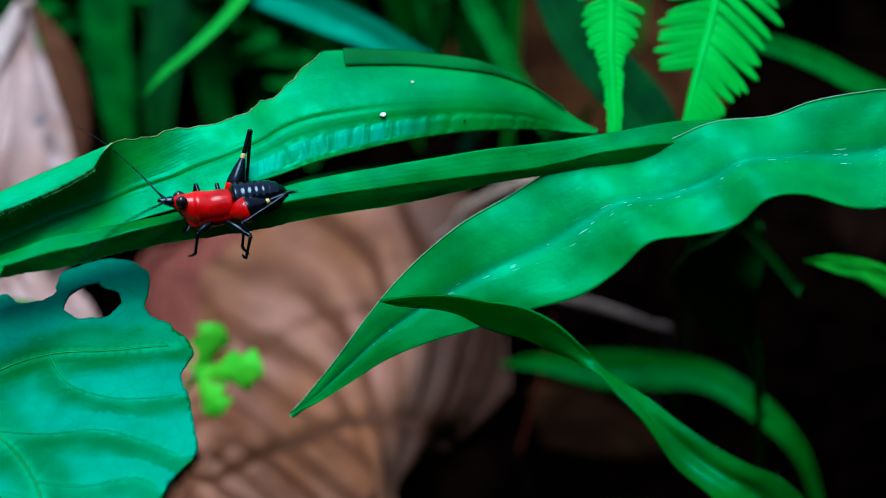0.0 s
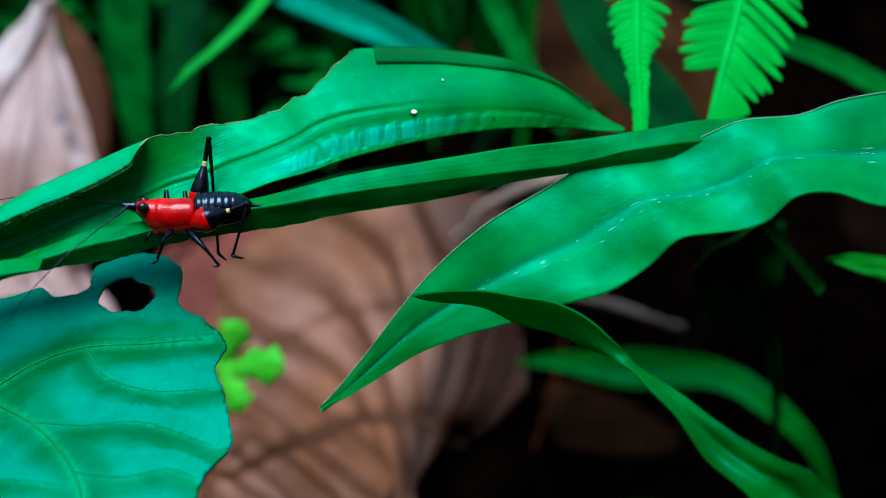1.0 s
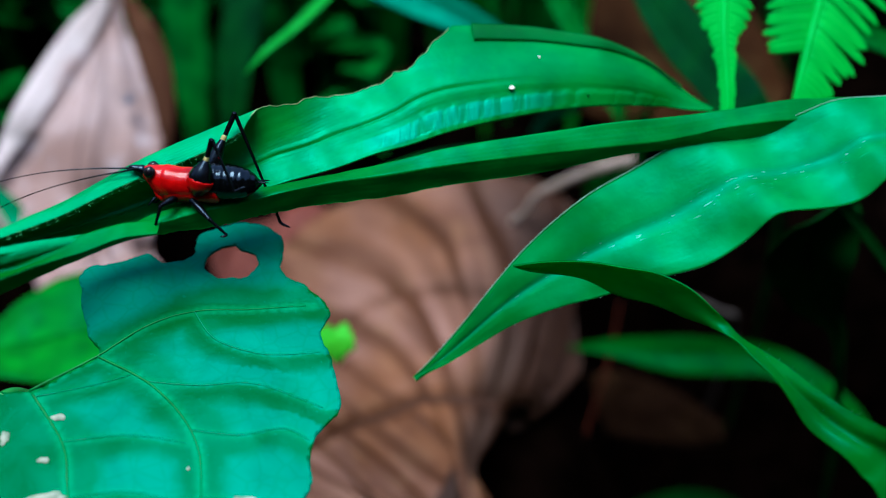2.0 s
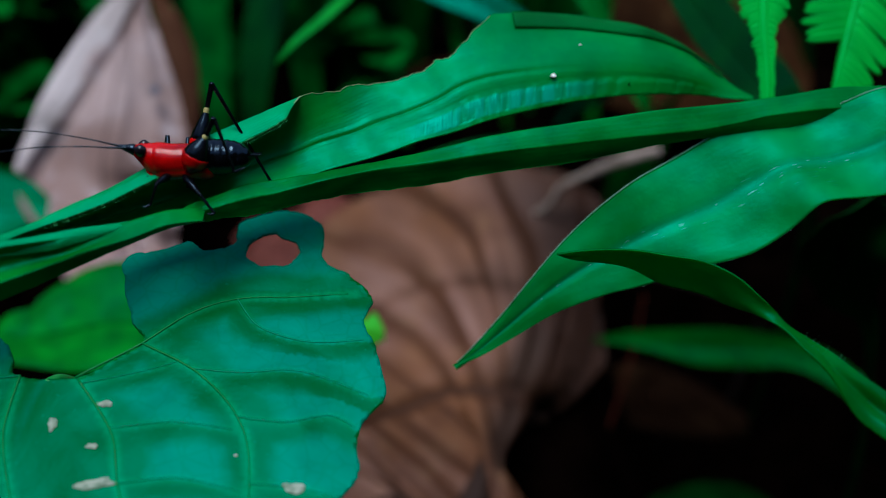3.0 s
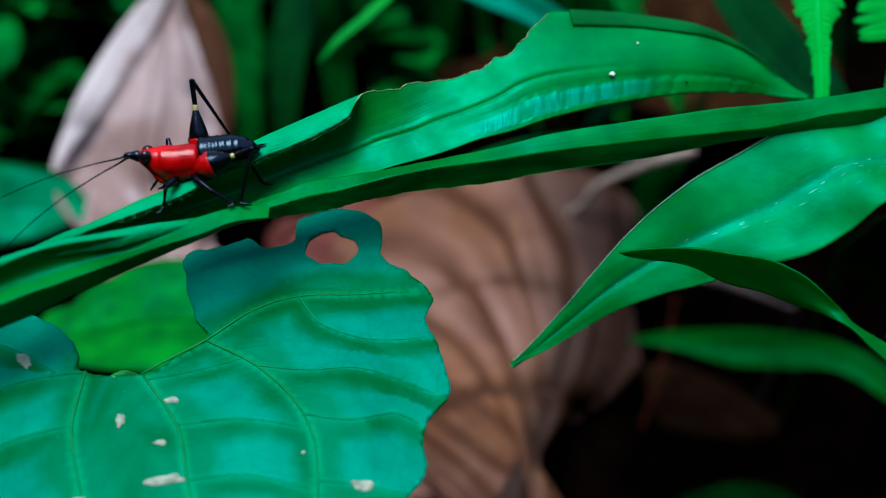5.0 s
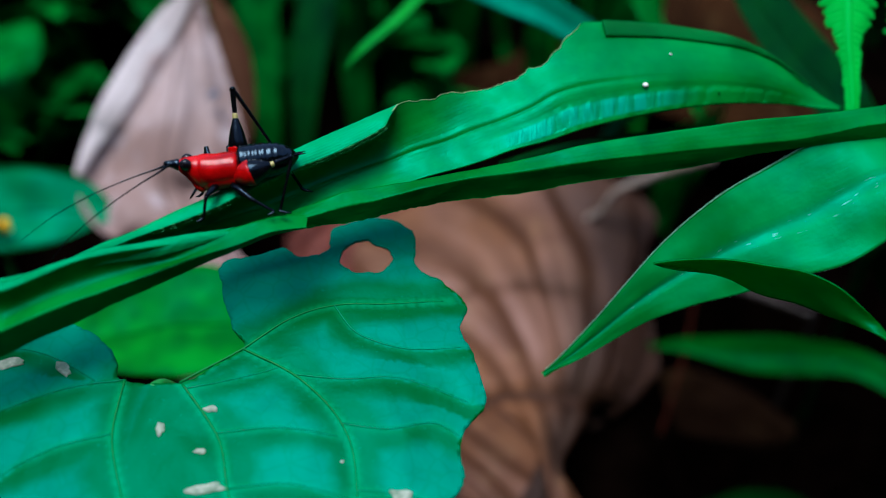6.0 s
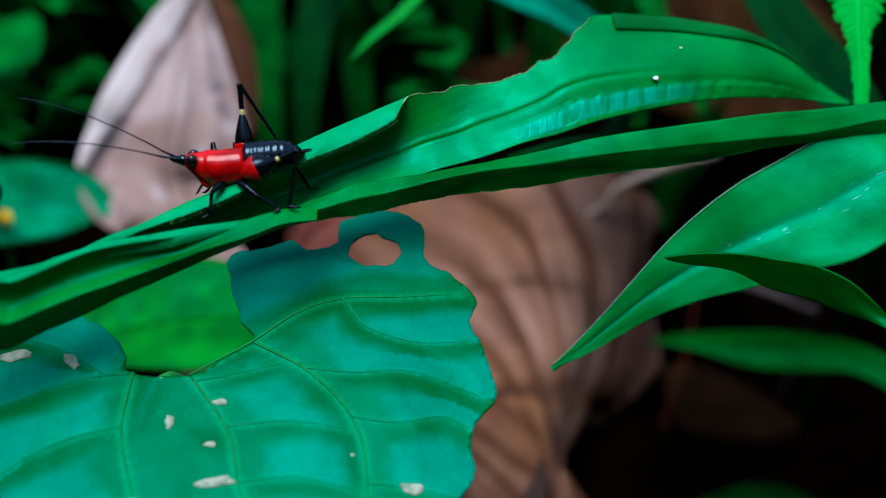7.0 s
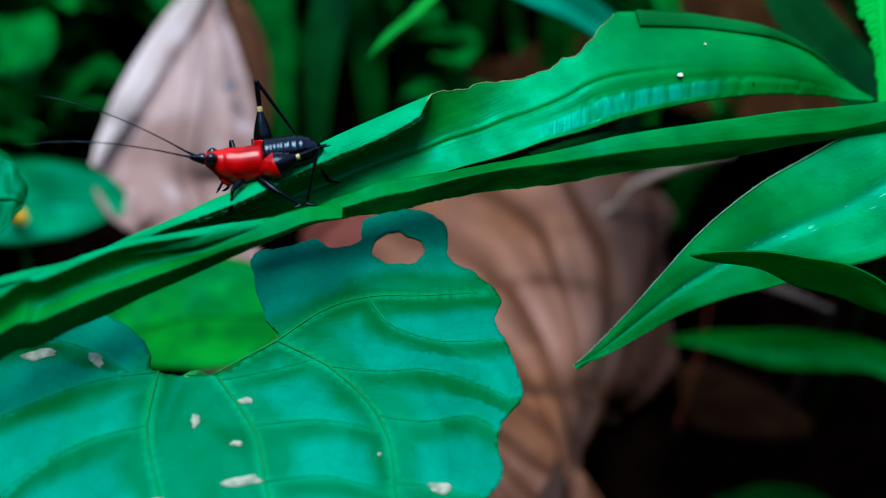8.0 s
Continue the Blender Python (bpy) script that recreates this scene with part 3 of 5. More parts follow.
ROLLED_MARGIN = [
    (-25.1, 56.5, 83.0, -24.6, 58.7, 83.5), (-26.2, 55.9, 82.4, -25.9, 58.0, 83.2), (-27.8, 55.1, 81.8, -27.8, 57.0, 82.7),
    (-29.4, 54.1, 81.4, -29.6, 55.9, 82.3), (-31.5, 52.7, 81.1, -31.9, 54.3, 81.8), (-33.9, 51.1, 80.6, -34.4, 52.7, 81.0),
    (-36.9, 49.3, 79.7, -37.4, 50.7, 79.9), (-39.4, 47.9, 79.2, -39.9, 49.0, 79.4), (-41.9, 46.6, 78.8, -42.3, 47.4, 78.8),
    (-44.0, 45.5, 78.3, -44.3, 46.1, 78.5), (-46.3, 44.2, 77.9, -46.7, 44.6, 77.9), (-48.5, 42.8, 77.7, -48.9, 43.2, 77.8),
    (-50.3, 41.7, 77.7, -50.7, 42.2, 77.9), (-52.2, 40.8, 77.6, -52.5, 41.2, 77.8),
]
FLAP = [
    (-32.7, 49.1, 78.2, -32.7, 49.8, 78.3), (-34.8, 48.0, 78.2, -34.9, 48.7, 78.5), (-36.6, 47.2, 78.2, -36.7, 47.8, 78.7),
    (-38.4, 46.5, 78.0, -38.5, 47.1, 78.8), (-40.2, 45.7, 77.8, -40.3, 46.4, 78.8), (-41.9, 45.0, 77.9, -42.0, 45.7, 78.8),
    (-43.6, 44.2, 78.1, -43.8, 44.9, 78.9), (-45.3, 43.5, 78.0, -45.5, 44.1, 78.7), (-47.0, 42.7, 77.5, -47.3, 43.3, 78.4),
    (-48.7, 42.0, 76.9, -49.0, 42.5, 77.9), (-50.4, 41.2, 76.6, -50.7, 41.8, 77.7), (-52.3, 40.3, 76.2, -52.6, 40.9, 77.3),
]
UNDER_BLADE = [
    (-30.6, 50.4, 78.5, -30.5, 49.0, 78.3, -30.6, 49.7, 77.8), (-32.8, 49.3, 79.0, -32.7, 47.9, 78.6, -32.9, 48.6, 77.8),
    (-35.0, 48.3, 78.8, -34.9, 46.8, 78.2, -35.2, 47.5, 77.3), (-37.2, 47.4, 78.5, -37.1, 45.9, 77.9, -37.4, 46.5, 76.7),
    (-39.3, 46.3, 78.5, -39.2, 44.8, 77.6, -39.6, 45.4, 76.1), (-41.2, 45.2, 78.8, -41.2, 43.7, 77.3, -41.7, 44.2, 75.6),
    (-43.1, 44.2, 79.0, -43.2, 42.6, 77.0, -43.8, 43.1, 75.1), (-45.0, 43.2, 79.0, -45.2, 41.6, 76.7, -45.9, 42.0, 74.4),
    (-47.0, 42.2, 78.5, -47.2, 40.6, 76.3, -48.0, 41.0, 73.9), (-49.0, 41.2, 78.0, -49.2, 39.6, 75.8, -50.0, 40.0, 73.2),
    (-51.2, 40.2, 77.5, -51.4, 38.6, 75.4, -52.4, 38.9, 72.7), (-60.0, 36.0, 70.0, -60.2, 35.2, 68.4, -60.6, 35.6, 66.0),
    (-70.0, 33.0, 48.0, -70.4, 32.2, 47.4, -70.8, 32.6, 46.4), (-75.0, 32.0, -3.0, -75.6, 31.2, -3.0, -76.0, 31.6, -3.0),
]


def build_grass_blade():
    root = empty("grass_blade", "long green grass blade, creased, torn and chewed along one margin", "grass blade", place=(0, 0, 0))

    torn = steps([(0, 1), (7.02, 1), (7.15, 0.93), (7.4, 0.84), (7.6, 0.75), (7.8, 0.72), (8, 0.66), (8.3, 0.66), (8.5, 0.7), (9, 0.7), (9.4, 0.75), (10, 0.77), (11, 0.83), (11.5, 0.88), (12, 0.89), (12.5, 0.95), (13, 1.0), (24, 1)])

    def torn_edge(s):
        if 7.05 < s < 13.4:
            return torn(s) + 0.025 * rough_noise(s * 3, 2.0) + 0.012 * rough_noise(s * 9, 5.0)
        return torn(s)

    def lamina_shape(s, w):
        at = w - 0.36 - 0.006 * (s - 9)
        crease = -0.09 * math.exp(-(at / 0.016) ** 2) * step(s, 5.5, 7.5)
        ridge = 0.04 * math.exp(-((at - 0.05) / 0.03) ** 2) * step(s, 5.5, 7.5)
        gutter = -0.08 * math.exp(-((w - 0.23) / 0.05) ** 2) * step(s, 1.0, 4.0) * step(s, 12, 7)
        dome = 0.8 * math.sin(math.pi * w) * step(s, 0.5, 4.0) * step(s, 14, 5)
        band = step(w, 0.24, 0.18) * step(w, 0.0, 0.05) * step(s, 1.0, 3.0) * step(s, 9.5, 7)
        crinkles = 0.13 * band * rough_noise(s * 5.0, 7.0 + 0.4 * w) + 0.07 * band * rough_noise(s * 13.0, 3.0)
        hollow = -1.8 * math.sin(math.pi * w) * step(s, 8.0, 17) * step(s, 21, 18)
        return crease + ridge + gutter + dome + crinkles + hollow + 0.1 * rough_noise(s * 0.8, 2 * w)

    _, upper = ribbon("upper_lamina", UPPER_LAMINA, GRASS_CRINKLED, root, nu=420, nv=64, thick=0.15, shape=lamina_shape, hi=torn_edge)
    chip = lambda s: 0.05 * rough_noise(s * 2.6, 9.0) + 0.03 * rough_noise(s * 8, 4.0)
    ribbon("lower_lamina", LOWER_LAMINA, GRASS, root, nu=300, nv=30, thick=0.15, rounding=0.18, lo=lambda s: max(0.0, chip(s)) * step(s, 10, 14), hi=lambda s: 1 + chip(s) * step(s, 9, 12),
                      shape=lambda s, w: 0.07 * rough_noise(s * 1.5, w * 3) + 0.02 * step(s, 12, 16) * rough_noise(s * 5, w * 9))
    _, rolled = ribbon("rolled_margin", ROLLED_MARGIN, GRASS_PALE, root, "pale green rolled-over margin with a fringe of hairs", nu=220, nv=16, thick=0.1,
                       lo=lambda s: max(0.0, 0.5 * (1 - s / 0.3)) + 0.05 * rough_noise(s * 6, 3.0) * step(s, 9, 0), shape=lambda s, w: 0.16 * math.sin(math.pi * w) * step(s, 14, 6) + 0.04 * rough_noise(s * 3, w * 3))
    fringe(root, rolled[4:130, 0], (0.55, -0.75, -0.3), 200, 0.45, HAIR, 3, 0.04, 0.15)
    jag = lambda s: 0.05 * rough_noise(s * 4, 9.0) + 0.05 * rough_noise(s * 13, 4.0)
    ribbon("torn_flap", FLAP, GRASS_PALE, root, "torn flap folded over the blade", nu=220, nv=14, thick=0.1, lo=lambda s: -jag(s + 20), hi=lambda s: 1 + 0.6 * jag(s), shape=lambda s, w: 0.2 * math.sin(math.pi * w) + 0.05 * rough_noise(s * 3, w * 2))
    ribbon("underside", UNDER_BLADE, GRASS, root, nu=240, nv=28, thick=0.18, rounding=0.05, shape=lambda s, w: -1.1 * math.sin(math.pi * min(1.0, 2 * w)) * step(s, 2, 5) + 0.05 * rough_noise(s * 2, w * 3))
    # margin turned over along the intact upper edge
    station = lambda i: i / 419 * (len(UPPER_LAMINA) - 1)
    span = [i for i in range(420) if 1.6 < station(i) < 7.0]
    turned = []
    for i in span[::6]:
        f = (i - span[0]) / (span[-1] - span[0])
        wide = 2 + int(9 * step(f, 0.0, 0.5))
        lift = np.array((0, -0.12, 0.14))
        turned.append((*(upper[i, 63 - wide] + lift), *(upper[i, 64] + lift * 2.0)))
    ribbon("turned_edge", turned, GRASS_UNDER, root, "dark turned-over edge", nu=120, nv=8, thick=0.1, shape=lambda s, w: 0.1 * math.sin(math.pi * w))
    # dry, ragged lip along the tear
    lip = []
    for i in range(span[-1] + 2, 420):
        if station(i) > 13.3:
            break
        lip.append((*(upper[i, 64] + np.array((0, 0, 0.0))), 0.022 + 0.03 * abs(rough_noise(i * 0.6, 1.0))))
    verts, faces = tube_mesh(lip, 5, 240)
    mesh_object("dry_edge", verts, faces, TORN_EDGE, root, "dry yellowish torn edge")
    verts, faces = tube_mesh([(*rolled[0, j], 0.05 + 0.05 * abs(rough_noise(j * 0.9, 6.0))) for j in range(17)], 5, 40)
    mesh_object("dry_edge", verts, faces, TORN_EDGE, root, "dry yellowish torn edge")
    return upper


lamina = build_grass_blade()


# ---- broad hairy leaf and the narrow leaf that curls in front of it ----
BROAD = [
    (-12.3, 51.1, 62.8, -12.4, 51.4, 62.7), (-10.1, 51.3, 64.0, -10.8, 51.8, 64.6), (-7.3, 51.7, 65.9, -8.6, 52.5, 67.4),
    (-4.1, 52.0, 68.2, -6.3, 53.6, 70.4), (-0.6, 52.4, 69.7, -4.1, 54.7, 73.0), (2.9, 52.7, 70.7, -1.5, 56.3, 75.1),
    (6.7, 53.0, 72.2, 1.6, 58.0, 76.9), (10.5, 53.3, 73.4, 5.1, 59.7, 78.3), (13.2, 53.8, 75.4, 8.3, 60.7, 79.8),
    (15.3, 54.2, 77.6, 11.8, 61.5, 80.5), (18.7, 54.8, 77.9, 15.4, 61.8, 80.8), (21.7, 55.2, 78.5, 18.4, 62.1, 82.2),
    (23.8, 55.4, 80.6, 21.3, 62.4, 83.5), (26.7, 55.7, 80.9, 25.7, 62.6, 83.9), (30.5, 56.1, 79.5, 28.6, 62.7, 85.0),
    (33.1, 56.3, 79.3, 31.9, 62.8, 85.7), (36.0, 56.6, 80.1, 35.2, 62.7, 85.9),
    (44.0, 56.6, 80.0, 43.5, 62.6, 84.0), (53.0, 57.0, 74.0, 53.5, 61.0, 77.5), (60.0, 58.5, 64.0, 61.0, 60.0, 65.0), (62.5, 59.6, 30.0, 63.5, 60.4, 30.0), (62.6, 59.6, -3.0, 63.4, 60.4, -3.0),
]
CURL = [
    (-4.6, 51.9, 73.9, -4.7, 51.8, 74.1), (-2.4, 51.8, 73.5, -2.4, 51.4, 74.6), (0.6, 51.3, 73.2, 0.5, 50.7, 75.3),
    (2.9, 50.6, 72.5, 3.1, 49.7, 75.7), (5.5, 49.4, 72.6, 5.6, 48.7, 75.7), (7.6, 48.0, 72.4, 7.8, 47.7, 75.2),
    (9.3, 46.5, 72.8, 9.6, 46.7, 74.1), (10.7, 45.0, 72.9, 11.2, 45.8, 72.9), (11.9, 43.7, 72.5, 12.8, 44.9, 72.1),
    (13.1, 42.5, 71.7, 14.5, 43.8, 71.4), (14.4, 41.5, 70.1, 16.4, 42.5, 70.7), (15.7, 40.5, 68.6, 18.2, 41.2, 70.1),
    (17.5, 39.0, 67.9, 20.1, 39.8, 69.9),
    (18.6, 38.3, 67.0, 22.6, 38.9, 69.0), (20.2, 36.8, 65.4, 25.2, 38.0, 65.6), (23.5, 34.0, 57.0, 27.0, 34.5, 57.0), (27.6, 31.6, 30.0, 29.2, 31.8, 30.0), (28.2, 31.0, -3.0, 29.4, 31.2, -3.0),
]


def build_broad_leaf():
    def relief(s, w):
        v = 2 * w - 1
        wave = step(abs(v), 0.35, 1.0) * (0.12 * math.sin(s * 2.3 + 1.2 * v) + 0.12 * rough_noise(s * 1.3, v * 2))
        keel = -0.75 * (1 - abs(v)) * step(s, 0.5, 4)
        return wave + keel + 0.35 * (1 - v * v) * step(s, 0.5, 4) + 0.08 * rough_noise(s * 0.9, v * 1.4, 7.0)

    leaf, face = ribbon("broad_leaf", BROAD, BROADLEAF, nu=260, nv=40, thick=0.2, shape=relief)
    tagged(leaf, "broad wavy-edged green leaf with a fine hairy margin", "leaf")
    fringe(leaf, face[6:205, 40], (-0.3, 0.4, 0.8), 520, 0.2, PALE_HAIR, 5, 0.008, 0.7)
    fringe(leaf, face[6:205, 0], (0.2, -0.4, -0.8), 260, 0.12, PALE_HAIR, 6, 0.007, 0.6)
    # fine whitish margin
    verts, faces = tube_mesh([(*face[i, 40], 0.05) for i in range(3, 205)], 5, 320)
    mesh_object("margin", verts, faces, PALE_HAIR, leaf, "fine whitish margin")


def build_curling_leaf():
    def relief(s, w):
        return -0.5 * math.exp(-((w - 0.5) / 0.16) ** 2) * step(s, 8, 11) + 0.12 * math.sin(s * 2.1 + 2 * w) * (2 * w - 1) ** 2 + 0.1 * rough_noise(s, 2 * w)

    leaf, face = ribbon("curling_leaf", CURL, CURLGREEN, nu=220, nv=22, thick=0.16, shape=relief)
    tagged(leaf, "narrow green leaf curling to a pointed tip", "leaf")
    fringe(leaf, face[100:175, 21], (0.1, -0.1, 1.0), 26, 0.8, PALE_HAIR, 8, 0.012, 0.25)
    fringe(leaf, face[100:175, 12], (0.1, -0.3, 1.0), 14, 0.6, PALE_HAIR, 9, 0.012, 0.25)


build_broad_leaf()
build_curling_leaf()


# ---- heart-shaped leaf with chewed holes ----
HEART_FRAME = Matrix(((0.997, -0.062, 0.039, -41.1), (0.071, 0.949, -0.308, 41.9), (-0.018, 0.310, 0.951, 69.5), (0, 0, 0, 1)))
HEART_OUTLINE = [
    (-2.1, 0.2), (2.0, -0.2), (4.2, 1.3), (6.1, 2.8), (5.1, 4.7), (4.2, 7.2), (3.6, 10.4), (6.4, 11.2), (8.2, 12.2), (9.6, 11.2), (11.7, 12.0), (12.3, 14.4),
    (16.0, 15.6), (18.7, 14.0), (18.9, 10.6), (21.2, 9.0), (22.8, 7.1), (22.3, 4.8), (23.2, 2.3), (23.9, -1.3), (22.3, -3.5), (22.0, -5.2), (22.2, -7.2),
    (20.4, -9.9), (19.6, -12.8), (16.0, -19.0), (9.0, -25.0), (1.0, -29.0), (-8.0, -25.0), (-17.0, -18.0), (-21.0, -9.0), (-20.5, -1.0), (-17.0, 2.3), (-14.0, 3.9),
    (-12.0, 4.9), (-9.9, 5.4), (-7.3, 5.0), (-5.1, 4.0), (-3.2, 2.3),
]
HEART_HOLE = [(12.8, 11.2), (13.4, 10.2), (14.6, 9.8), (16.2, 10.1), (17.0, 11.2), (16.6, 12.2), (15.6, 12.6), (14.9, 13.2), (13.6, 12.6)]
HEART_VEINS = [
    [(-2.0, 0.2), (-2.1, -2.6), (-1.8, -5.1), (-0.3, -9.1), (0.8, -12.0), (1.0, -27.0)],
    [(2.2, -0.3), (5.2, -4.3), (6.3, -8.0), (7.4, -11.3), (9.0, -20.0)],
    [(2.0, -0.2), (6.1, 2.8), (9.5, 5.5), (13.0, 6.8), (17.0, 7.0), (21.5, 7.5)],
    [(6.1, 2.8), (10.8, 0.0), (14.0, -3.9), (14.9, -8.4), (15.0, -14.0)],
    [(10.0, 0.6), (14.0, 0.3), (18.0, 0.4), (23.0, -1.5)],
    [(13.6, -3.2), (17.0, -3.6), (20.0, -3.0), (22.0, -4.0)],
    [(12.6, 6.7), (14.5, 4.2), (18.0, 3.0), (22.5, 3.2)],
    [(14.9, -8.0), (18.0, -8.3), (21.0, -9.0)],
    [(-2.0, 0.2), (-6.0, -0.6), (-10.0, -2.2), (-15.0, -5.0), (-19.0, -9.0)],
    [(-4.0, 0.0), (-8.0, 2.2), (-12.0, 2.8), (-16.0, 1.6)],
    [(-2.0, -4.0), (-6.0, -5.2), (-10.0, -8.0), (-13.0, -13.0)],
    [(5.0, -4.0), (9.0, -3.6), (13.6, -4.2)],
    [(6.3, -8.0), (10.0, -7.6), (14.5, -8.6)],
    [(2.6, -0.6), (5.0, 0.0), (9.0, 1.2)],
]
DRY_PATCHES = [(4.5, -2.2, 0.55, 0.22, 0), (1.2, -3.7, 0.32, 0.5, 10), (4.2, -5.4, 0.45, 0.2, 0), (5.0, -8.0, 1.2, 0.36, 8), (-10.6, 1.5, 1.3, 0.42, 5), (-6.4, 0.9, 0.75, 0.38, -45),
               (17.9, -8.3, 0.8, 0.36, -8), (-0.4, -9.3, 0.5, 0.2, 0), (13.8, -6.0, 0.14, 0.14, 0), (-14.0, -1.5, 0.6, 0.3, 20)]


def closed_outline(points, per, scallop=0.0, seed=0.0):
    """A smooth closed line through the points with a fine uneven edge."""
    p = points[-2:] + points + points[:3]
    rows = spline(p, per * (len(p) - 1) + 1)[2 * per:(2 + len(points)) * per]
    out = []
    for i, (x, y) in enumerate(rows):
        a = rows[i - 1]
        b = rows[(i + 1) % len(rows)]
        nx, ny = b[1] - a[1], a[0] - b[0]
        d = math.hypot(nx, ny) + 1e-9
        w = scallop * (rough_noise(x * 1.1, y * 1.1, seed) + 0.6 * rough_noise(x * 3.1, y * 3.1, seed))
        out.append((x + nx / d * w, y + ny / d * w))
    return out


def inside(x, y, poly):
    hit = False
    for (x1, y1), (x2, y2) in zip(poly, poly[1:] + poly[:1]):
        if (y1 > y) != (y2 > y) and x < (x2 - x1) * (y - y1) / (y2 - y1) + x1:
            hit = not hit
    return hit


def flat_fill(outline, holes, spacing):
    """Triangles that fill an outline with holes: points and triangles, with evenly scattered inner points."""
    from mathutils import geometry
    pts = [Vector(p) for p in outline]
    edges = [(i, (i + 1) % len(outline)) for i in range(len(outline))]
    for hole in holes:
        k = len(pts)
        pts += [Vector(p) for p in hole]
        edges += [(k + i, k + (i + 1) % len(hole)) for i in range(len(hole))]
    xs, ys = [p[0] for p in outline], [p[1] for p in outline]
    rnd = random.Random(2)
    y = min(ys)
    while y < max(ys):
        x = min(xs)
        while x < max(xs):
            q = (x + rnd.uniform(-0.3, 0.3) * spacing, y + rnd.uniform(-0.3, 0.3) * spacing)
            if inside(*q, outline) and not any(inside(*q, h) for h in holes):
                pts.append(Vector(q))
            x += spacing
        y += spacing
    verts, _, faces, *_ = geometry.delaunay_2d_cdt(pts, edges, [], 0, 1e-5)
    keep = []
    for f in faces:
        cx, cy = sum(verts[i].x for i in f) / len(f), sum(verts[i].y for i in f) / len(f)
        if inside(cx, cy, outline) and not any(inside(cx, cy, h) for h in holes):
            keep.append(tuple(f))
    return verts, keep


def sheet(verts2d, tris, height, frame4, thick):
    """A thin two-sided sheet over a flat fill, lifted by height(x, y) and set in a frame."""
    rot = frame4.to_3x3()
    up = rot @ Vector((0, 0, 1))
    top = [frame4 @ Vector((p.x, p.y, height(p.x, p.y))) for p in verts2d]
    low = [p - up * thick for p in top]
    n = len(top)
    count = {}
    for f in tris:
        for a, b in zip(f, f[1:] + f[:1]):
            count[(a, b)] = True
    faces = list(tris) + [tuple(n + i for i in f[::-1]) for f in tris]
    faces += [(b, a, n + a, n + b) for a, b in count if (b, a) not in count]
    return top + low, faces


def build_heart_leaf():
    outline = closed_outline(HEART_OUTLINE, 9, 0.17, 1.0)
    hole = closed_outline(HEART_HOLE, 6, 0.16, 4.0)
    verts2d, tris = flat_fill(outline, [hole], 0.27)
    lines = [spline(v, 30) for v in HEART_VEINS]
    main = 4

    def vein_at(x, y):
        best, first = 9.0, 9.0
        for k, line in enumerate(lines):
            d = float(np.min(np.hypot(line[:, 0] - x, line[:, 1] - y)))
            best = min(best, d)
            if k < main:
                first = min(first, d)
        return best, first

    def height(x, y):
        best, first = vein_at(x, y)
        bulge = 0.055 * (1 - math.exp(-(best / 0.8) ** 2)) + 0.1 * (1 - math.exp(-(first / 2.2) ** 2))
        return bulge + 0.24 * rough_noise(x * 0.22, y * 0.22) + 0.05 * rough_noise(x * 0.6, y * 0.6, 5.0) - 0.0022 * (x * x + y * y) * 0.8

    verts, faces = sheet(verts2d, tris, height, HEART_FRAME, 0.2)
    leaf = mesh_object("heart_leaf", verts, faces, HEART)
    vein = leaf.data.attributes.new("vein", "FLOAT", "POINT")
    half = [max(0.0, 1 - vein_at(p.x, p.y)[1] / 0.6) + 0.6 * max(0.0, 1 - vein_at(p.x, p.y)[0] / 0.5) for p in verts2d]
    vein.data.foreach_set("value", [min(1.0, v) for v in half + half])
    beside = leaf.data.attributes.new("beside_vein", "FLOAT", "POINT")
    side_lines = np.concatenate(lines[main:])

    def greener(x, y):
        """Deeper green where painted sky sheen is left out: along the main veins, between the two middle ones; relief
        shade painted on the lower side of each side vein.
        """
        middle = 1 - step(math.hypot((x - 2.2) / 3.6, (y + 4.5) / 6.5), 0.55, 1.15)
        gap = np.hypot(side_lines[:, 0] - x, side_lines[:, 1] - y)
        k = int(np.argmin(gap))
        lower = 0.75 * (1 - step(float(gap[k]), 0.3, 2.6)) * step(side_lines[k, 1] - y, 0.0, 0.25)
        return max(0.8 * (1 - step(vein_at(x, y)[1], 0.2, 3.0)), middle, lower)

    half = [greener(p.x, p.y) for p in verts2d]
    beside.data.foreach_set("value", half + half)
    tagged(leaf, "heart-shaped blue-green leaf with pale veins, chewed holes and dry patches", "leaf")
    for k, line in enumerate(lines):
        wide = 0.15 if k < main else 0.075
        rows = []
        for i in range(0, len(line), 2):
            x, y = line[i]
            f = i / (len(line) - 1)
            rows.append((*(HEART_FRAME @ Vector((x, y, height(x, y) + 0.03))), 0.6 * wide * (1.1 - 0.75 * f)))
        tube("vein", rows, MAIN_VEIN if k < main else VEIN, leaf, sides=6, count=30)
    for k, (cx, cy, a, b, turn) in enumerate(DRY_PATCHES):
        rim = []
        for i in range(26):
            w = math.tau * i / 26
            r = 1 + 0.45 * rough_noise(math.cos(w) * 1.6 + k, math.sin(w) * 1.6, k * 3.0)
            x, y = a * r * math.cos(w), b * r * math.sin(w)
            c, s = math.cos(radians(turn)), math.sin(radians(turn))
            rim.append((cx + c * x - s * y, cy + s * x + c * y))
        v2, t2 = flat_fill(rim, [], 0.3)
        pv, pf = sheet(v2, t2, lambda x, y: height(x, y) + 0.06, HEART_FRAME, 0.1)
        mesh_object("dry_patch", pv, pf, DRY_PATCH, leaf, "dry whitish mined patch")
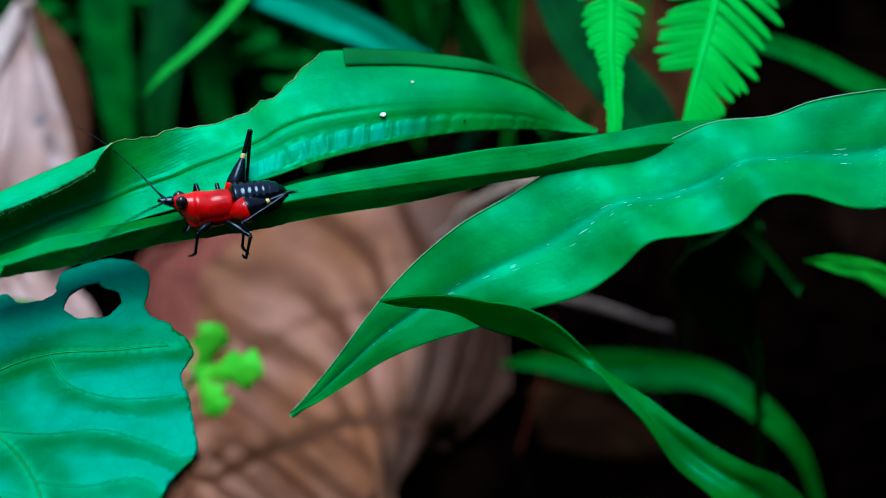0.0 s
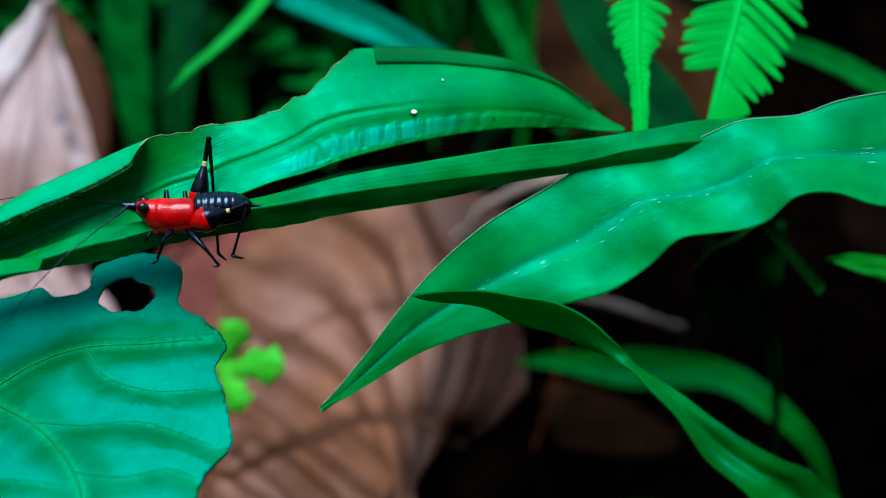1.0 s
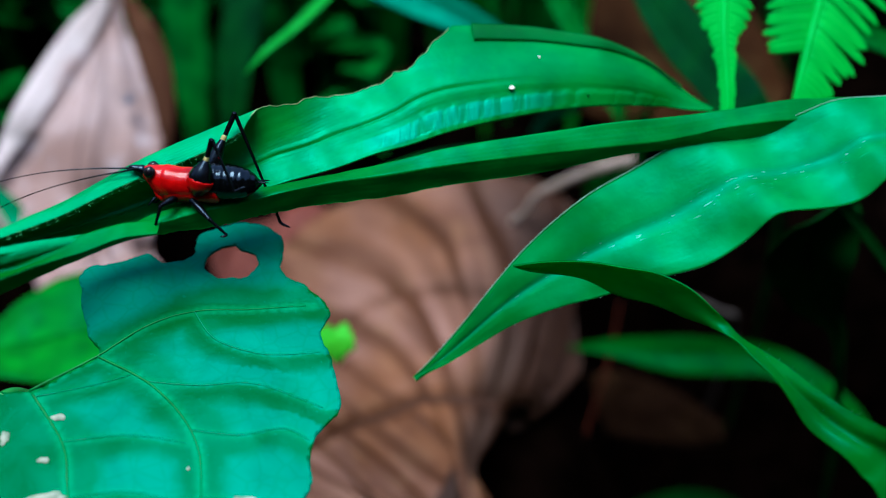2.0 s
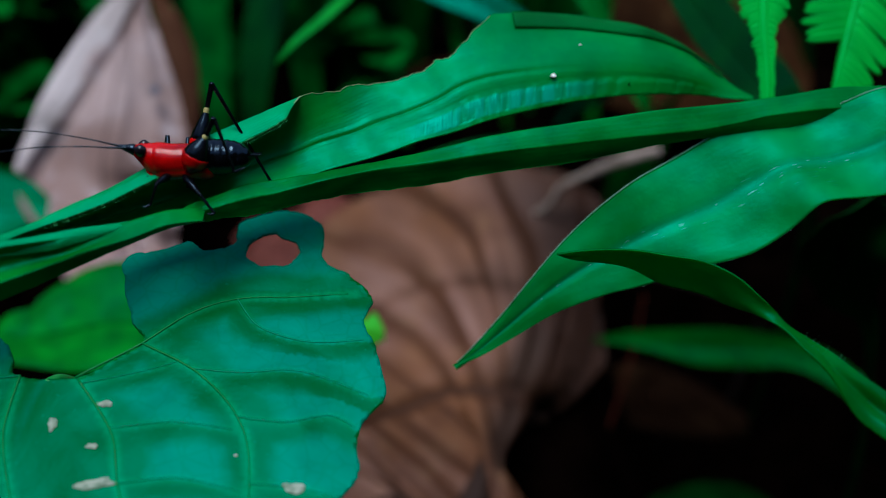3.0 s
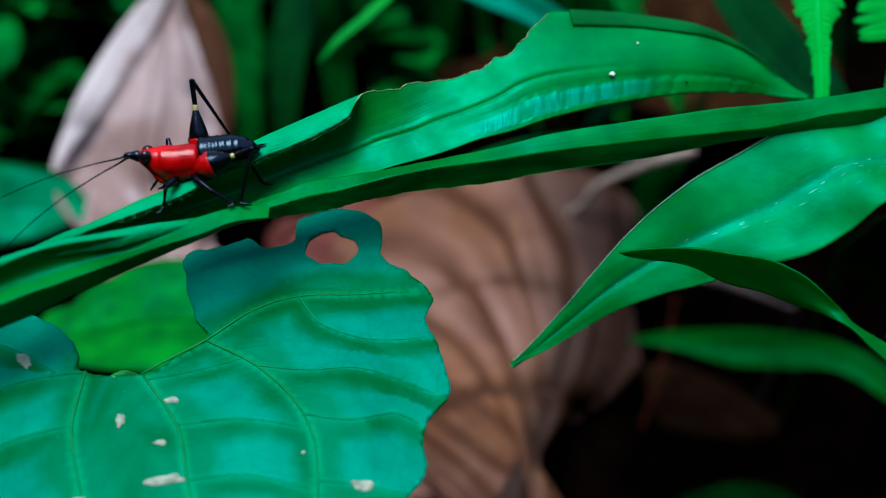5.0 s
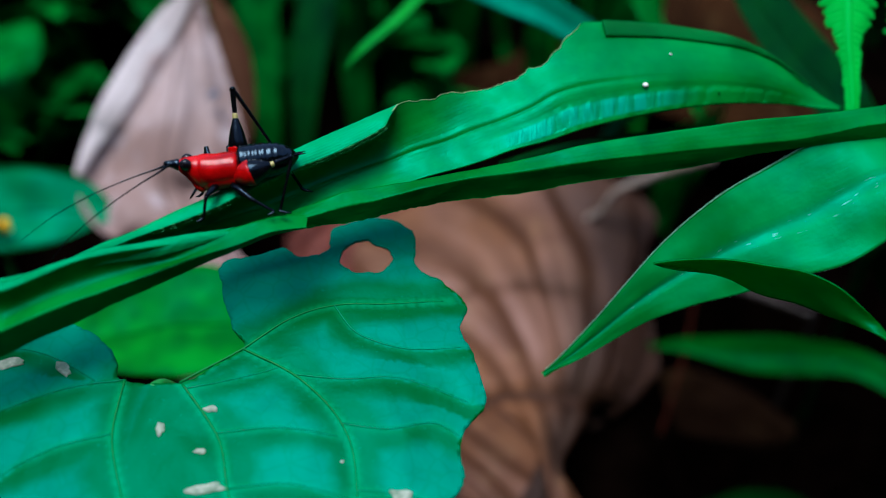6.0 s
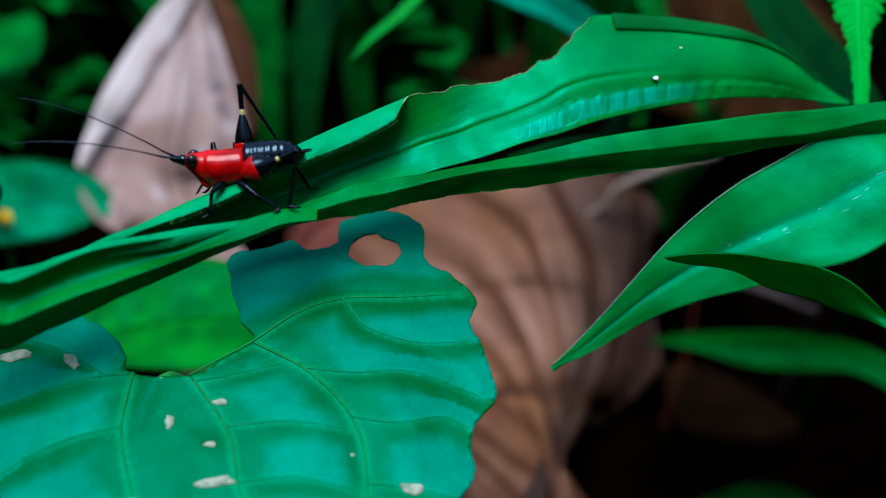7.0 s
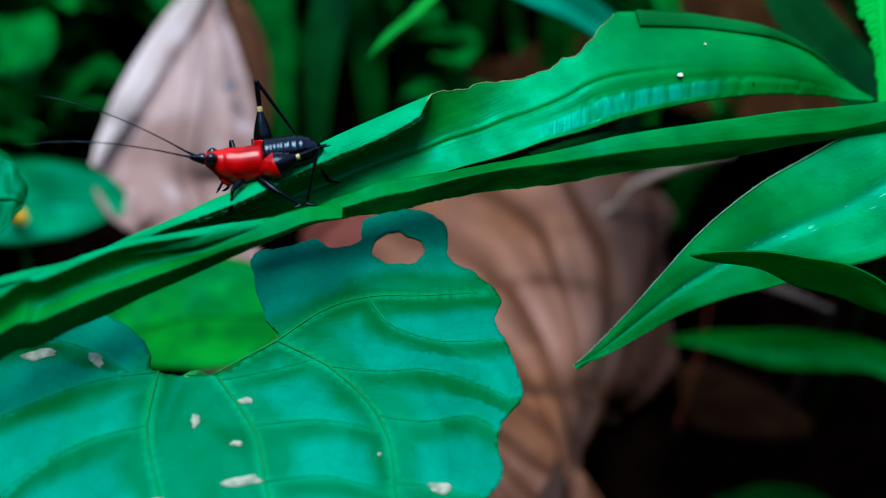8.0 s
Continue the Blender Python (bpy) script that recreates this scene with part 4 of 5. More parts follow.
    stalk = [(*(HEART_FRAME @ Vector(p)), r) for p, r in (((0.0, -0.6, -0.2), 0.45), ((0.4, 1.0, -2.5), 0.45), ((0.0, 5.0, -14.0), 0.5), ((-3.0, 12.0, -38.0), 0.6), ((-4.0, 10.0, -78.0), 0.7))]
    tube("leaf_stalk", stalk, STEM, leaf, sides=10)


build_heart_leaf()


# ---- dry leaves on the ground ----
BROWN = [
    (-33.7, 80.8, 22.0, 3.01, 158), (-31.2, 79.4, 21.8, 12.77, 163), (-27.2, 82.6, 22.9, 18.5, 166), (-21.5, 86.3, 25.6, 25.4, 165), (-14.2, 91.0, 27.9, 31.7, 161),
    (-5.5, 91.9, 28.9, 34.0, 159), (-0.8, 91.0, 27.0, 29.0, 162), (1.6, 90.4, 23.5, 19.0, 165), (2.6, 89.6, 19.0, 5.0, 166),
]
PALE = [
    (-61.1, 127.7, 70.3, 0.42, 8), (-61.5, 124.8, 67.5, 1.95, 12), (-62.3, 121.6, 64.3, 4.47, 12), (-62.7, 115.7, 58.7, 8.05, 10), (-62.6, 110.1, 53.8, 10.6, 9), (-63.1, 103.8, 48.1, 11.3, 9),
    (-60.3, 99.4, 45.3, 8.6, 8), (-58.8, 96.0, 42.8, 8.2, 12), (-55.4, 91.2, 39.5, 9.4, 15), (-53.6, 86.5, 33.0, 9.4, 15), (-56.0, 82.0, 16.0, 2.5, 15),
]
PALE_HALF = [
    (-60.5, 127.6, 70.1, 0.23, 20), (-57.5, 125.0, 66.0, 1.7, 16), (-54.9, 121.4, 61.5, 2.3, 18), (-53.0, 117.2, 57.2, 1.8, 25), (-51.9, 112.6, 53.3, 1.0, 35), (-51.8, 110.2, 51.3, 0.3, 40),
]
REDDISH = [
    (-47.1, 113.2, 34.3, 1.71, 160), (-44.0, 112.0, 32.5, 5.66, 156), (-39.4, 110.6, 31.5, 9.72, 153), (-33.7, 110.4, 31.2, 10.99, 150),
    (-28.9, 110.1, 30.8, 8.62, 149), (-24.5, 109.7, 30.3, 4.26, 148),
]
DARKBROWN = [(14.4, 106.7, 4.9, 5.19, 143), (20.7, 107.3, 5.0, 5.72, 146), (29.7, 105.5, 3.3, 4.4, 146), (37.1, 104.3, 1.5, 1.85, 143)]
BROWN_BACK = [(3.4, 165.3, 52.1, 9.64, 148), (12.6, 162.8, 49.3, 14.5, 146), (23.8, 160.7, 48.1, 17.27, 145), (34.5, 159.6, 47.4, 17.68, 147), (44.3, 160.0, 47.1, 16.1, 146), (51.1, 162.0, 48.2, 7.9, 145)]
RED_BACK = [(-24.4, 143.3, 45.5, 1.74, 155), (-16.3, 145.2, 46.0, 4.03, 153), (-7.7, 147.7, 47.3, 5.24, 157), (0.0, 150.1, 48.6, 4.22, 152), (6.7, 150.4, 48.6, 2.03, 155)]


def add_midrib(leaf, stations, material, share, centre=None, shape=None, label=""):
    """The raised rib along the middle of a leaf."""
    count = 10 * (len(stations) - 1) + 1
    rows = spline(stations, count)
    _, side, normal = blade_frame(rows)
    line = []
    for i in range(1, count - 1):
        s = i / 10
        v = centre(s) if centre else 0.0
        lift = shape(s, v) if shape else 0.0
        line.append((*(rows[i, :3] + side[i] * rows[i, 3] * v + normal[i] * lift), min(0.7, share * rows[i, 3] + 0.03)))
    return tube("midrib", line, material, leaf, label, sides=7, count=len(line))


def build_dry_leaves():
    rib = steps([(0, 0), (1.5, -0.02), (3, -0.15), (4, -0.2), (8, -0.25)])

    course = lambda s, v: 1.75 * (s + (1.0 - 0.05 * s) * (v - rib(s))) + 0.22 * rough_noise(s * 0.7, v * 1.2, 3.0) + 0.06 * rough_noise(s * 2.5, v * 3)
    ripple = lambda s, v: course(s, v) % 1.0

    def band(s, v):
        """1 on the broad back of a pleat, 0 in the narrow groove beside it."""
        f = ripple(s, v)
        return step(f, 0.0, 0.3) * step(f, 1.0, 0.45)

    def pleats(s, v):
        f = ripple(s, v)
        saw = f / 0.8 if f < 0.8 else (1 - f) / 0.2
        v -= rib(s)
        cross = math.exp(-((v - 0.55 + 0.05 * (s - 4)) / 0.05) ** 2)
        return 0.85 * (saw - 0.5) * step(abs(v), 0.02, 0.2) - 0.25 * cross + 1.2 * rough_noise(s * 0.9, v * 1.6) - 0.9 * math.exp(-(v / 0.05) ** 2)

    edge_hi = lambda s: 1 + 0.03 * rough_noise(s * 3, 1.0) - 0.35 * step(s, 5.3, 7.6)
    edge_lo = lambda s: -1 - 0.03 * rough_noise(s * 3, 2.0) - 1.7 * step(s, 4.4, 7.4)
    nu, nv = 260, 90
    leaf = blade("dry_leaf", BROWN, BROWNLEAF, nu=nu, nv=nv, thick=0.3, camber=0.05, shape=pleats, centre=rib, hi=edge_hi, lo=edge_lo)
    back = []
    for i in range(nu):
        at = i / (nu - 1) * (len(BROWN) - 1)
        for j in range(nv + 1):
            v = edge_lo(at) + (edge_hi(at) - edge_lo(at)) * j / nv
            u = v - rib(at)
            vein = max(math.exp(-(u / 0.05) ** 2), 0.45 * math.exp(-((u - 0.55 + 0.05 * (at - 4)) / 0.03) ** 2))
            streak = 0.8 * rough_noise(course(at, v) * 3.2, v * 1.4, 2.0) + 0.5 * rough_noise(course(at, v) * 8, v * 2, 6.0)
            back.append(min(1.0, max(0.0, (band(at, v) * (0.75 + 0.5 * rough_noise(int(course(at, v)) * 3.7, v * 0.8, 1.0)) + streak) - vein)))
    # share of painted shade: grows towards the right end and the near side
    shade_share = [step(i / (nu - 1) * (len(BROWN) - 1) + 0.5 * rough_noise(i * 0.03, j * 0.08) + 0.4 * step(j, 50, 20), 4.5, 5.5) for i in range(nu) for j in range(nv + 1)]
    tip_shade = leaf.data.attributes.new("tip_shade", "FLOAT", "POINT")
    tip_shade.data.foreach_set("value", shade_share + shade_share)
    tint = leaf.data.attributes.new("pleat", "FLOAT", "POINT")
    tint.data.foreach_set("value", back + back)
    add_midrib(leaf, BROWN, DULLBROWN, 0.022, rib, pleats, "dark brown midrib")
    tagged(leaf, "large fallen brown leaf, pleated and dry, lying on the soil", "dead leaf", "fallen leaves")

    fold = steps([(0, -0.4), (1, -0.1), (2, 0.12), (3, 0.5), (4, 0.7), (4.7, 0.9), (5, 0.96), (6, 0.98), (10, 1.0)])

    def pale_folds(s, v):
        rib_line = math.exp(-((v + 0.15) / 0.09) ** 2) + 0.7 * math.exp(-((v + 0.62) / 0.12) ** 2)
        dent = -1.6 * math.exp(-((v - fold(s) + 0.16) / 0.16) ** 2)
        knee = -1.4 * step(s + 1.1 * v, 4.6, 5.6)
        return dent + 0.9 * rib_line + knee + 1.0 * rough_noise(s * 0.9, v * 2.0)

    leaf = blade("dry_leaf", PALE, PALELEAF, nu=140, nv=48, thick=0.3, camber=0.12, shape=pale_folds)
    tagged(leaf, "pale pinkish fallen leaf standing on end, folded along its ribs", "dead leaf", "fallen leaves")
    rows = spline(PALE, 101)
    _, side, normal = blade_frame(rows)
    strip = []
    for i in range(4, 50, 3):
        at = i / 10
        inner, outer = rows[i, :3] + side[i] * rows[i, 3] * fold(at) + normal[i] * 0.5, rows[i, :3] + side[i] * rows[i, 3] * 1.02 + normal[i] * 0.9
        strip.append((*outer, *inner))
    ribbon("folded_margin", strip, PALEMARGIN, leaf, "folded-over margin, stronger light put into its pale grey", nu=90, nv=12, thick=0.25, shape=lambda s, w: 0.25 * math.sin(math.pi * w))
    blade("folded_half", PALE_HALF, FOLDED, leaf, "brown half folded back, its shade put into the colour", nu=60, nv=12, thick=0.3, camber=0.1)
    stain = [(-56.3, 110.7, 58.15, 0.05, 14), (-56.2, 110.9, 58.3, 0.8, 14), (-56.05, 111.4, 58.7, 1.05, 14), (-55.9, 111.9, 59.1, 0.6, 14), (-55.8, 112.3, 59.4, 0.05, 14)]
    blade("stain", stain, STAIN, leaf, "bluish-grey stain", nu=20, nv=8, thick=0.1)
    tube("leaf_stalk", [(-60.7, 126.8, 69.0, 0.9), (-60.0, 131, 74.0, 0.7), (-60.5, 138, 80.0, 0.6)], TWIG, leaf)
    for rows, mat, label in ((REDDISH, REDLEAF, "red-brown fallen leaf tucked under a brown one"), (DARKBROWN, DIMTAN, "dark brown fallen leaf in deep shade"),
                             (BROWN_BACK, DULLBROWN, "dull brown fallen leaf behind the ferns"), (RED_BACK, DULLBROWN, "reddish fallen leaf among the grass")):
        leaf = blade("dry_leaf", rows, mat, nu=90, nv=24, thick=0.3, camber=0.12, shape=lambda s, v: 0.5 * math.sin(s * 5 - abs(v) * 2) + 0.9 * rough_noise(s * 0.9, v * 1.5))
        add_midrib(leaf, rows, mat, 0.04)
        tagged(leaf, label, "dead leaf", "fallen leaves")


build_dry_leaves()


# ---- other living leaves round about ----
SIDE_LEAVES = [
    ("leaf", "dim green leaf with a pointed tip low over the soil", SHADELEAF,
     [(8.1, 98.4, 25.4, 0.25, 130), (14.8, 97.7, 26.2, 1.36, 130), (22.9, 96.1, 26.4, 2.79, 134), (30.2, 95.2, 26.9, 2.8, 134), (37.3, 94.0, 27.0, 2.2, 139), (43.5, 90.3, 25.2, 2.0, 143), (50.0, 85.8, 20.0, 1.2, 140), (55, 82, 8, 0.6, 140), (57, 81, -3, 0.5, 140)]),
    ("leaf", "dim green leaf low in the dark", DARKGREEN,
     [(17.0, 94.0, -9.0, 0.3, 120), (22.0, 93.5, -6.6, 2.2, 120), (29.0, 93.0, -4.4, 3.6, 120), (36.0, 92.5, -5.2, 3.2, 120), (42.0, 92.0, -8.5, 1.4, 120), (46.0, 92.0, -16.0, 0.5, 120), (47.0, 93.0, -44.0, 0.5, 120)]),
    ("grass_blade", "bluish green grass blade arching behind", BLUEGREEN,
     [(-60, 112, 95, 2.0, 117), (-45, 109, 90, 3.0, 117), (-31.9, 107.5, 83.7, 3.1, 117), (-23.9, 107.1, 79.7, 2.7, 117), (-14.9, 106.8, 75.8, 2.45, 119), (-8.7, 106.2, 73.1, 2.1, 121), (-3.1, 105.2, 70.0, 1.93, 123), (4.4, 103.7, 66.1, 1.77, 125), (8, 112, 60, 1.4, 125), (4, 126, 48, 1.0, 125), (2, 136, 30, 0.8, 125)]),
    ("grass_blade", "thin bright green grass blade tip hanging down", LIMEGREEN,
     [(-34.0, 92.7, 71.3, 0.07, 146), (-31.7, 95.3, 73.2, 0.46, 146), (-28.5, 97.9, 75.2, 0.59, 148), (-25.5, 101.8, 77.3, 0.71, 156), (-22.7, 107.2, 79.8, 0.91, 156), (-17.7, 114.8, 83.7, 1.09, 157), (-10, 128, 80, 1.2, 157), (-6, 138, 60, 1.0, 157), (-4, 142, 30, 0.8, 157)]),
    ("grass_blade", "dark green grass blade crossing behind the fern", DARKGREEN,
     [(8, 112, 92, 1.2, -20), (11.6, 104.5, 83.0, 2.08, -23), (14.1, 100.0, 78.2, 2.78, -27), (17.5, 96.0, 74.3, 3.2, -33), (21.9, 92.1, 70.5, 3.2, -34), (24.2, 89.2, 68.1, 2.7, -34), (26.7, 86.9, 64.7, 2.39, -36), (30, 88, 54, 1.4, -36), (36, 100, 25, 0.5, -36), (38, 106, -3, 0.4, -36)]),
    ("grass_blade", "upright green grass blade among dead leaves", GRASS,
     [(2.1, 130.3, 77.9, 1.67, -36), (4.6, 127.5, 70.4, 1.61, -40), (7.8, 124.8, 64.8, 1.48, -42), (11.0, 122.3, 59.6, 1.29, -48), (16.0, 119.8, 52.5, 1.12, -50), (17, 126, 42, 0.8, -50), (18, 138, 18, 0.6, -50)]),
    ("grass_blade", "slender green grass blade leaning aside", GRASS,
     [(30.0, 97.5, 77.0, 0.5, 121), (37.7, 99.0, 75.0, 1.2, 122), (43.8, 99.8, 72.7, 1.38, 124), (49.6, 99.2, 70.1, 1.39, 126), (57.0, 98.3, 67.1, 1.39, 127), (66.5, 96.5, 62.7, 1.39, 127), (78, 95, 50, 1.2, 127), (86, 95, 20, 0.9, 127), (88, 95, -3, 0.8, 127)]),
    ("leaf", "small green leaf at the shaded side", LIMEGREEN,
     [(34.5, 69.0, 65.4, 0.1, 126), (37.5, 68.8, 65.1, 0.9, 126), (40.5, 68.4, 64.5, 1.1, 127), (43.6, 67.3, 63.0, 1.33, 129), (48.1, 66.1, 59.5, 1.36, 128), (54, 65, 45, 0.9, 128), (57, 65, 15, 0.5, 128), (57, 65, -3, 0.4, 128)]),
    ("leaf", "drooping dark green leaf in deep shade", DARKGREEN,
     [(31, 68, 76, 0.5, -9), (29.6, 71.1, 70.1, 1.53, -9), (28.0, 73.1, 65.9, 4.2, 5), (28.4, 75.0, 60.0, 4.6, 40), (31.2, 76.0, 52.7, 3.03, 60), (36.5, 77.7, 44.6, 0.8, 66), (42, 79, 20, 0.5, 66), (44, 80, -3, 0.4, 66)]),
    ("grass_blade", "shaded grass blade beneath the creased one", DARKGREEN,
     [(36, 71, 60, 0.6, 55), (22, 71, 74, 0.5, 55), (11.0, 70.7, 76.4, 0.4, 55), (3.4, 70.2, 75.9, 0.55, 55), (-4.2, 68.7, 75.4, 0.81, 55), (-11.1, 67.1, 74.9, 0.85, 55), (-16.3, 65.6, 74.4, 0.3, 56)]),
    ("leaf", "bright green soft leaf low behind the heart-shaped one", BACKLIME,
     [(-43.6, 79.2, 43.8, 2.0, 17), (-45.2, 78.9, 44.0, 5.8, 17), (-49.1, 78.2, 44.1, 7.66, 18), (-54.0, 77.5, 44.3, 8.05, 16), (-58.9, 76.4, 43.8, 6.89, 12), (-63.4, 75.3, 43.5, 5.09, 6), (-67.8, 75.3, 43.0, 2.14, 0), (-71, 75, 30, 0.6, 0), (-72, 75, 8, 0.5, 0)]),
    ("leaf", "dim blue-green leaf low down beside the pale dry leaf", DIMBLUE,
     [(-68.9, 98.8, 46.0, 1.0, 28), (-72.8, 98.6, 46.7, 4.25, 32), (-78.0, 98.0, 46.9, 5.96, 34), (-84.0, 97.1, 46.9, 6.54, 32), (-89.9, 96.2, 46.7, 5.23, 31), (-96, 95, 40, 2.5, 31), (-100, 94, 20, 0.6, 31)]),
    ("grass_blade", "broad dim grass blade standing behind", MIDGREEN, [(-56.5, 151.9, 70.4, 4.76, 0), (-56.5, 145.3, 61.0, 3.81, -3), (-56.0, 140.8, 52.8, 3.34, -8), (-54.9, 136.2, 44.5, 2.4, -9), (-54.0, 131.5, 30, 1.21, -9)]),
    ("grass_blade", "broad dim grass blade standing behind", MIDGREEN, [(-43.7, 155.0, 66.1, 3.74, -16), (-41.2, 148.5, 56.8, 3.4, -14), (-40.2, 143.7, 48.3, 2.7, -13), (-38.8, 138.9, 32, 1.48, -14)]),
    ("grass_blade", "dim grass blade leaning behind", DARKGREEN, [(-24.0, 157.7, 64.7, 2.69, 24), (-27.5, 151.0, 55.3, 3.0, 28), (-31.2, 146.8, 47.4, 2.5, 36), (-35.7, 142.8, 36, 1.12, 38)]),
    ("grass_blade", "broad dim grass blade standing behind", DARKGREEN, [(-45.1, 147.4, 64.4, 3.79, 14), (-46.9, 140.6, 54.9, 3.09, 14), (-48.0, 135.9, 46.6, 2.41, 11), (-48.6, 131.1, 34, 1.22, 9)]),
    ("grass_blade", "broad dim grass blade standing behind", MIDGREEN, [(-99.0, 158.7, 60.6, 4.55, 10), (-100.1, 151.1, 49.9, 4.0, 16), (-103.4, 144.9, 39.7, 3.03, 22), (-105.7, 139.3, 28, 1.52, 21)]),
    ("leaf", "blue-green leaf close beside the grass", DIMBLUE,
     [(-66, 44, 76, 1.2, 150), (-60, 45, 80, 3.6, 150), (-55.7, 45.8, 80.9, 4.6, 151), (-54.2, 45.9, 81.0, 4.1, 153), (-53.0, 46.2, 80.9, 3.3, 153), (-52.2, 46.4, 80.7, 2.04, 151), (-51.8, 46.5, 80.4, 0.49, 148)]),
]


def build_side_leaves():
    for name, label, mat, rows in SIDE_LEAVES:
        wave = 0.12 if name == "grass_blade" else 0.35
        leaf = blade(name, rows, mat, nu=90, nv=12, thick=0.16, fold=0.2, shape=lambda s, v: wave * rough_noise(s * 1.1, v * 1.5) * (0.4 + abs(v)))
        add_midrib(leaf, rows, mat, 0.05)
        tagged(leaf, label, "grass" if name == "grass_blade" else "leaf")


build_side_leaves()


# ---- fern ----
def frond(spine, first, last, count, spans, widths, droop, label, seed):
    """A hanging fern frond: a stalk that arches over, with blunt leaflets that point towards its tip; spans(f) gives the leaflet lengths
    (one side, other side) and widths(f) their half width, from the first leaflet (f = 0) to the tip (f = 1)."""
    rnd = random.Random(seed)
    root = empty("fern_frond", label, "fern", "ferns")
    tube("stalk", spine, FERNGREEN, root, sides=8, count=70)
    fine = spline([p[:3] for p in spine], 600)
    grow = np.gradient(fine, axis=0)
    grow /= np.linalg.norm(grow, axis=1)[:, None]
    face = np.array((0.0, -0.82, 0.57))
    for k in range(count):
        f = k / (count - 1)
        i = int((first + (last - first) * f) / (len(spine) - 1) * 599)
        side = np.cross(grow[i], face)
        side /= np.linalg.norm(side)
        for sign, long in ((1, spans(f)[0]), (-1, spans(f)[1])):
            if long < 0.2:
                continue
            long *= rnd.uniform(0.82, 1.08)
            wide = widths(f)
            lean = droop(f) + rnd.uniform(-0.13, 0.13)
            way = side * sign * math.cos(lean) + grow[i] * math.sin(lean)
            across = np.cross(way, face)
            verts, faces = [], []
            shape = ((0, 0.75), (0.15, 1.0), (0.4, 1.05), (0.65, 1.0), (0.84, 0.8), (0.95, 0.5), (1.0, 0.1))
            for q, w in shape:
                p = fine[i] + way * long * q + face * (0.25 - 0.1 * long * q * q)
                w *= wide
                verts += [p - across * w, p - across * w * 0.5 + face * 0.03, p - face * 0.03, p + across * w * 0.5 + face * 0.03, p + across * w, p - face * 0.1]
            for j in range(len(shape) - 1):
                for m in range(6):
                    a, c = 6 * j + m, 6 * j + (m + 1) % 6
                    faces.append((a, c, c + 6, a + 6))
            n = len(verts)
            faces += [(5, 4, 3, 2, 1, 0), tuple(range(n - 6, n))]
            uvs = [(0.01 * q, 0.5 + 0.04 * m) for q in range(len(shape)) for m in range(6)]
            mesh_object("leaflet", verts, faces, FERNGREEN, root, uvs=uvs)
    return root


NARROW = [(0, 5.7), (0.25, 4.3), (0.417, 3.1), (0.53, 2.3), (0.625, 1.4), (0.73, 1.0), (0.83, 0.85), (1, 0.6)]
SHORT_SIDE = [(0, 6.5), (0.3, 5.6), (0.5, 4.8), (0.62, 4.3), (0.63, 0), (0.9, 0), (0.91, 1.2), (1, 0.7)]
LONG_SIDE = [(0, 8.8), (0.4, 7.4), (0.55, 5.6), (0.7, 3.7), (0.85, 2.3), (1, 0.9)]
frond([(12, 150, 10, 0.9), (13, 148, 70, 0.9), (14.5, 130, 108, 0.8), (15.1, 100.2, 106.5, 0.66), (15.1, 86.9, 95.6, 0.61), (15.1, 78.7, 87.3, 0.57), (14.9, 74.8, 83.5, 0.52), (15.1, 71.3, 79.7, 0.47), (15.0, 69.4, 77.8, 0.38)],
      3.0, 7.8, 44, lambda f: (steps(NARROW)(f), steps(NARROW)(f)), lambda f: 0.5 - 0.1 * f, lambda f: 0.2 + 0.3 * f,
      "narrow bright green fern tip hanging straight down", 1)
frond([(36, 160, 10, 0.9), (37, 158, 75, 0.9), (37, 138, 108, 0.8), (31.5, 105.0, 104.5, 0.67), (28.2, 90.7, 93.5, 0.62), (25.7, 82.3, 86.1, 0.53), (23.7, 77.2, 81.8, 0.48), (22.3, 73.5, 79.0, 0.38), (21.6, 71.6, 77.4, 0.29)],
      3.0, 7.9, 32, lambda f: (steps(SHORT_SIDE)(f), steps(LONG_SIDE)(f)), lambda f: 0.56 - 0.1 * f, lambda f: 0.25 + 0.45 * f,
      "bright green fern frond with long blunt leaflets", 2)


# ---- small plants, twigs and a flower ----
def build_sprout():
    root = empty("sprout", "tiny lime-green seedling with rounded lobed leaves", "seedling")
    tube("stem", [(-38, 82, 16, 0.4), (-35, 80, 32, 0.4), (-29, 78.0, 42.5, 0.35)], STEM, root)
    for a, b, w in (((-29, 78, 42.5), (-21.0, 77.1, 44.2), 2.0), ((-29, 78, 42.5), (-26.6, 80.9, 47.6), 1.8), ((-29, 78, 42.5), (-25.8, 74.0, 39.6), 1.9), ((-29, 78, 42.5), (-33, 80, 45.0), 1.3)):
        a, b = np.array(a), np.array(b)
        rows = [(*(a + (b - a) * f), max(0.1, w * g), 130) for f, g in ((0, 0.2), (0.3, 0.55), (0.6, 1.0), (0.85, 1.0), (1.0, 0.35))]
        blade("leaflet", rows, SPROUT, root, nu=36, nv=10, thick=0.2, camber=0.3, hi=lambda s: 1 + 0.22 * math.sin(s * 4.5), lo=lambda s: -1 + 0.22 * math.sin(s * 4.1 + 1), shape=lambda s, v: 0.2 * rough_noise(s * 2, v * 2))


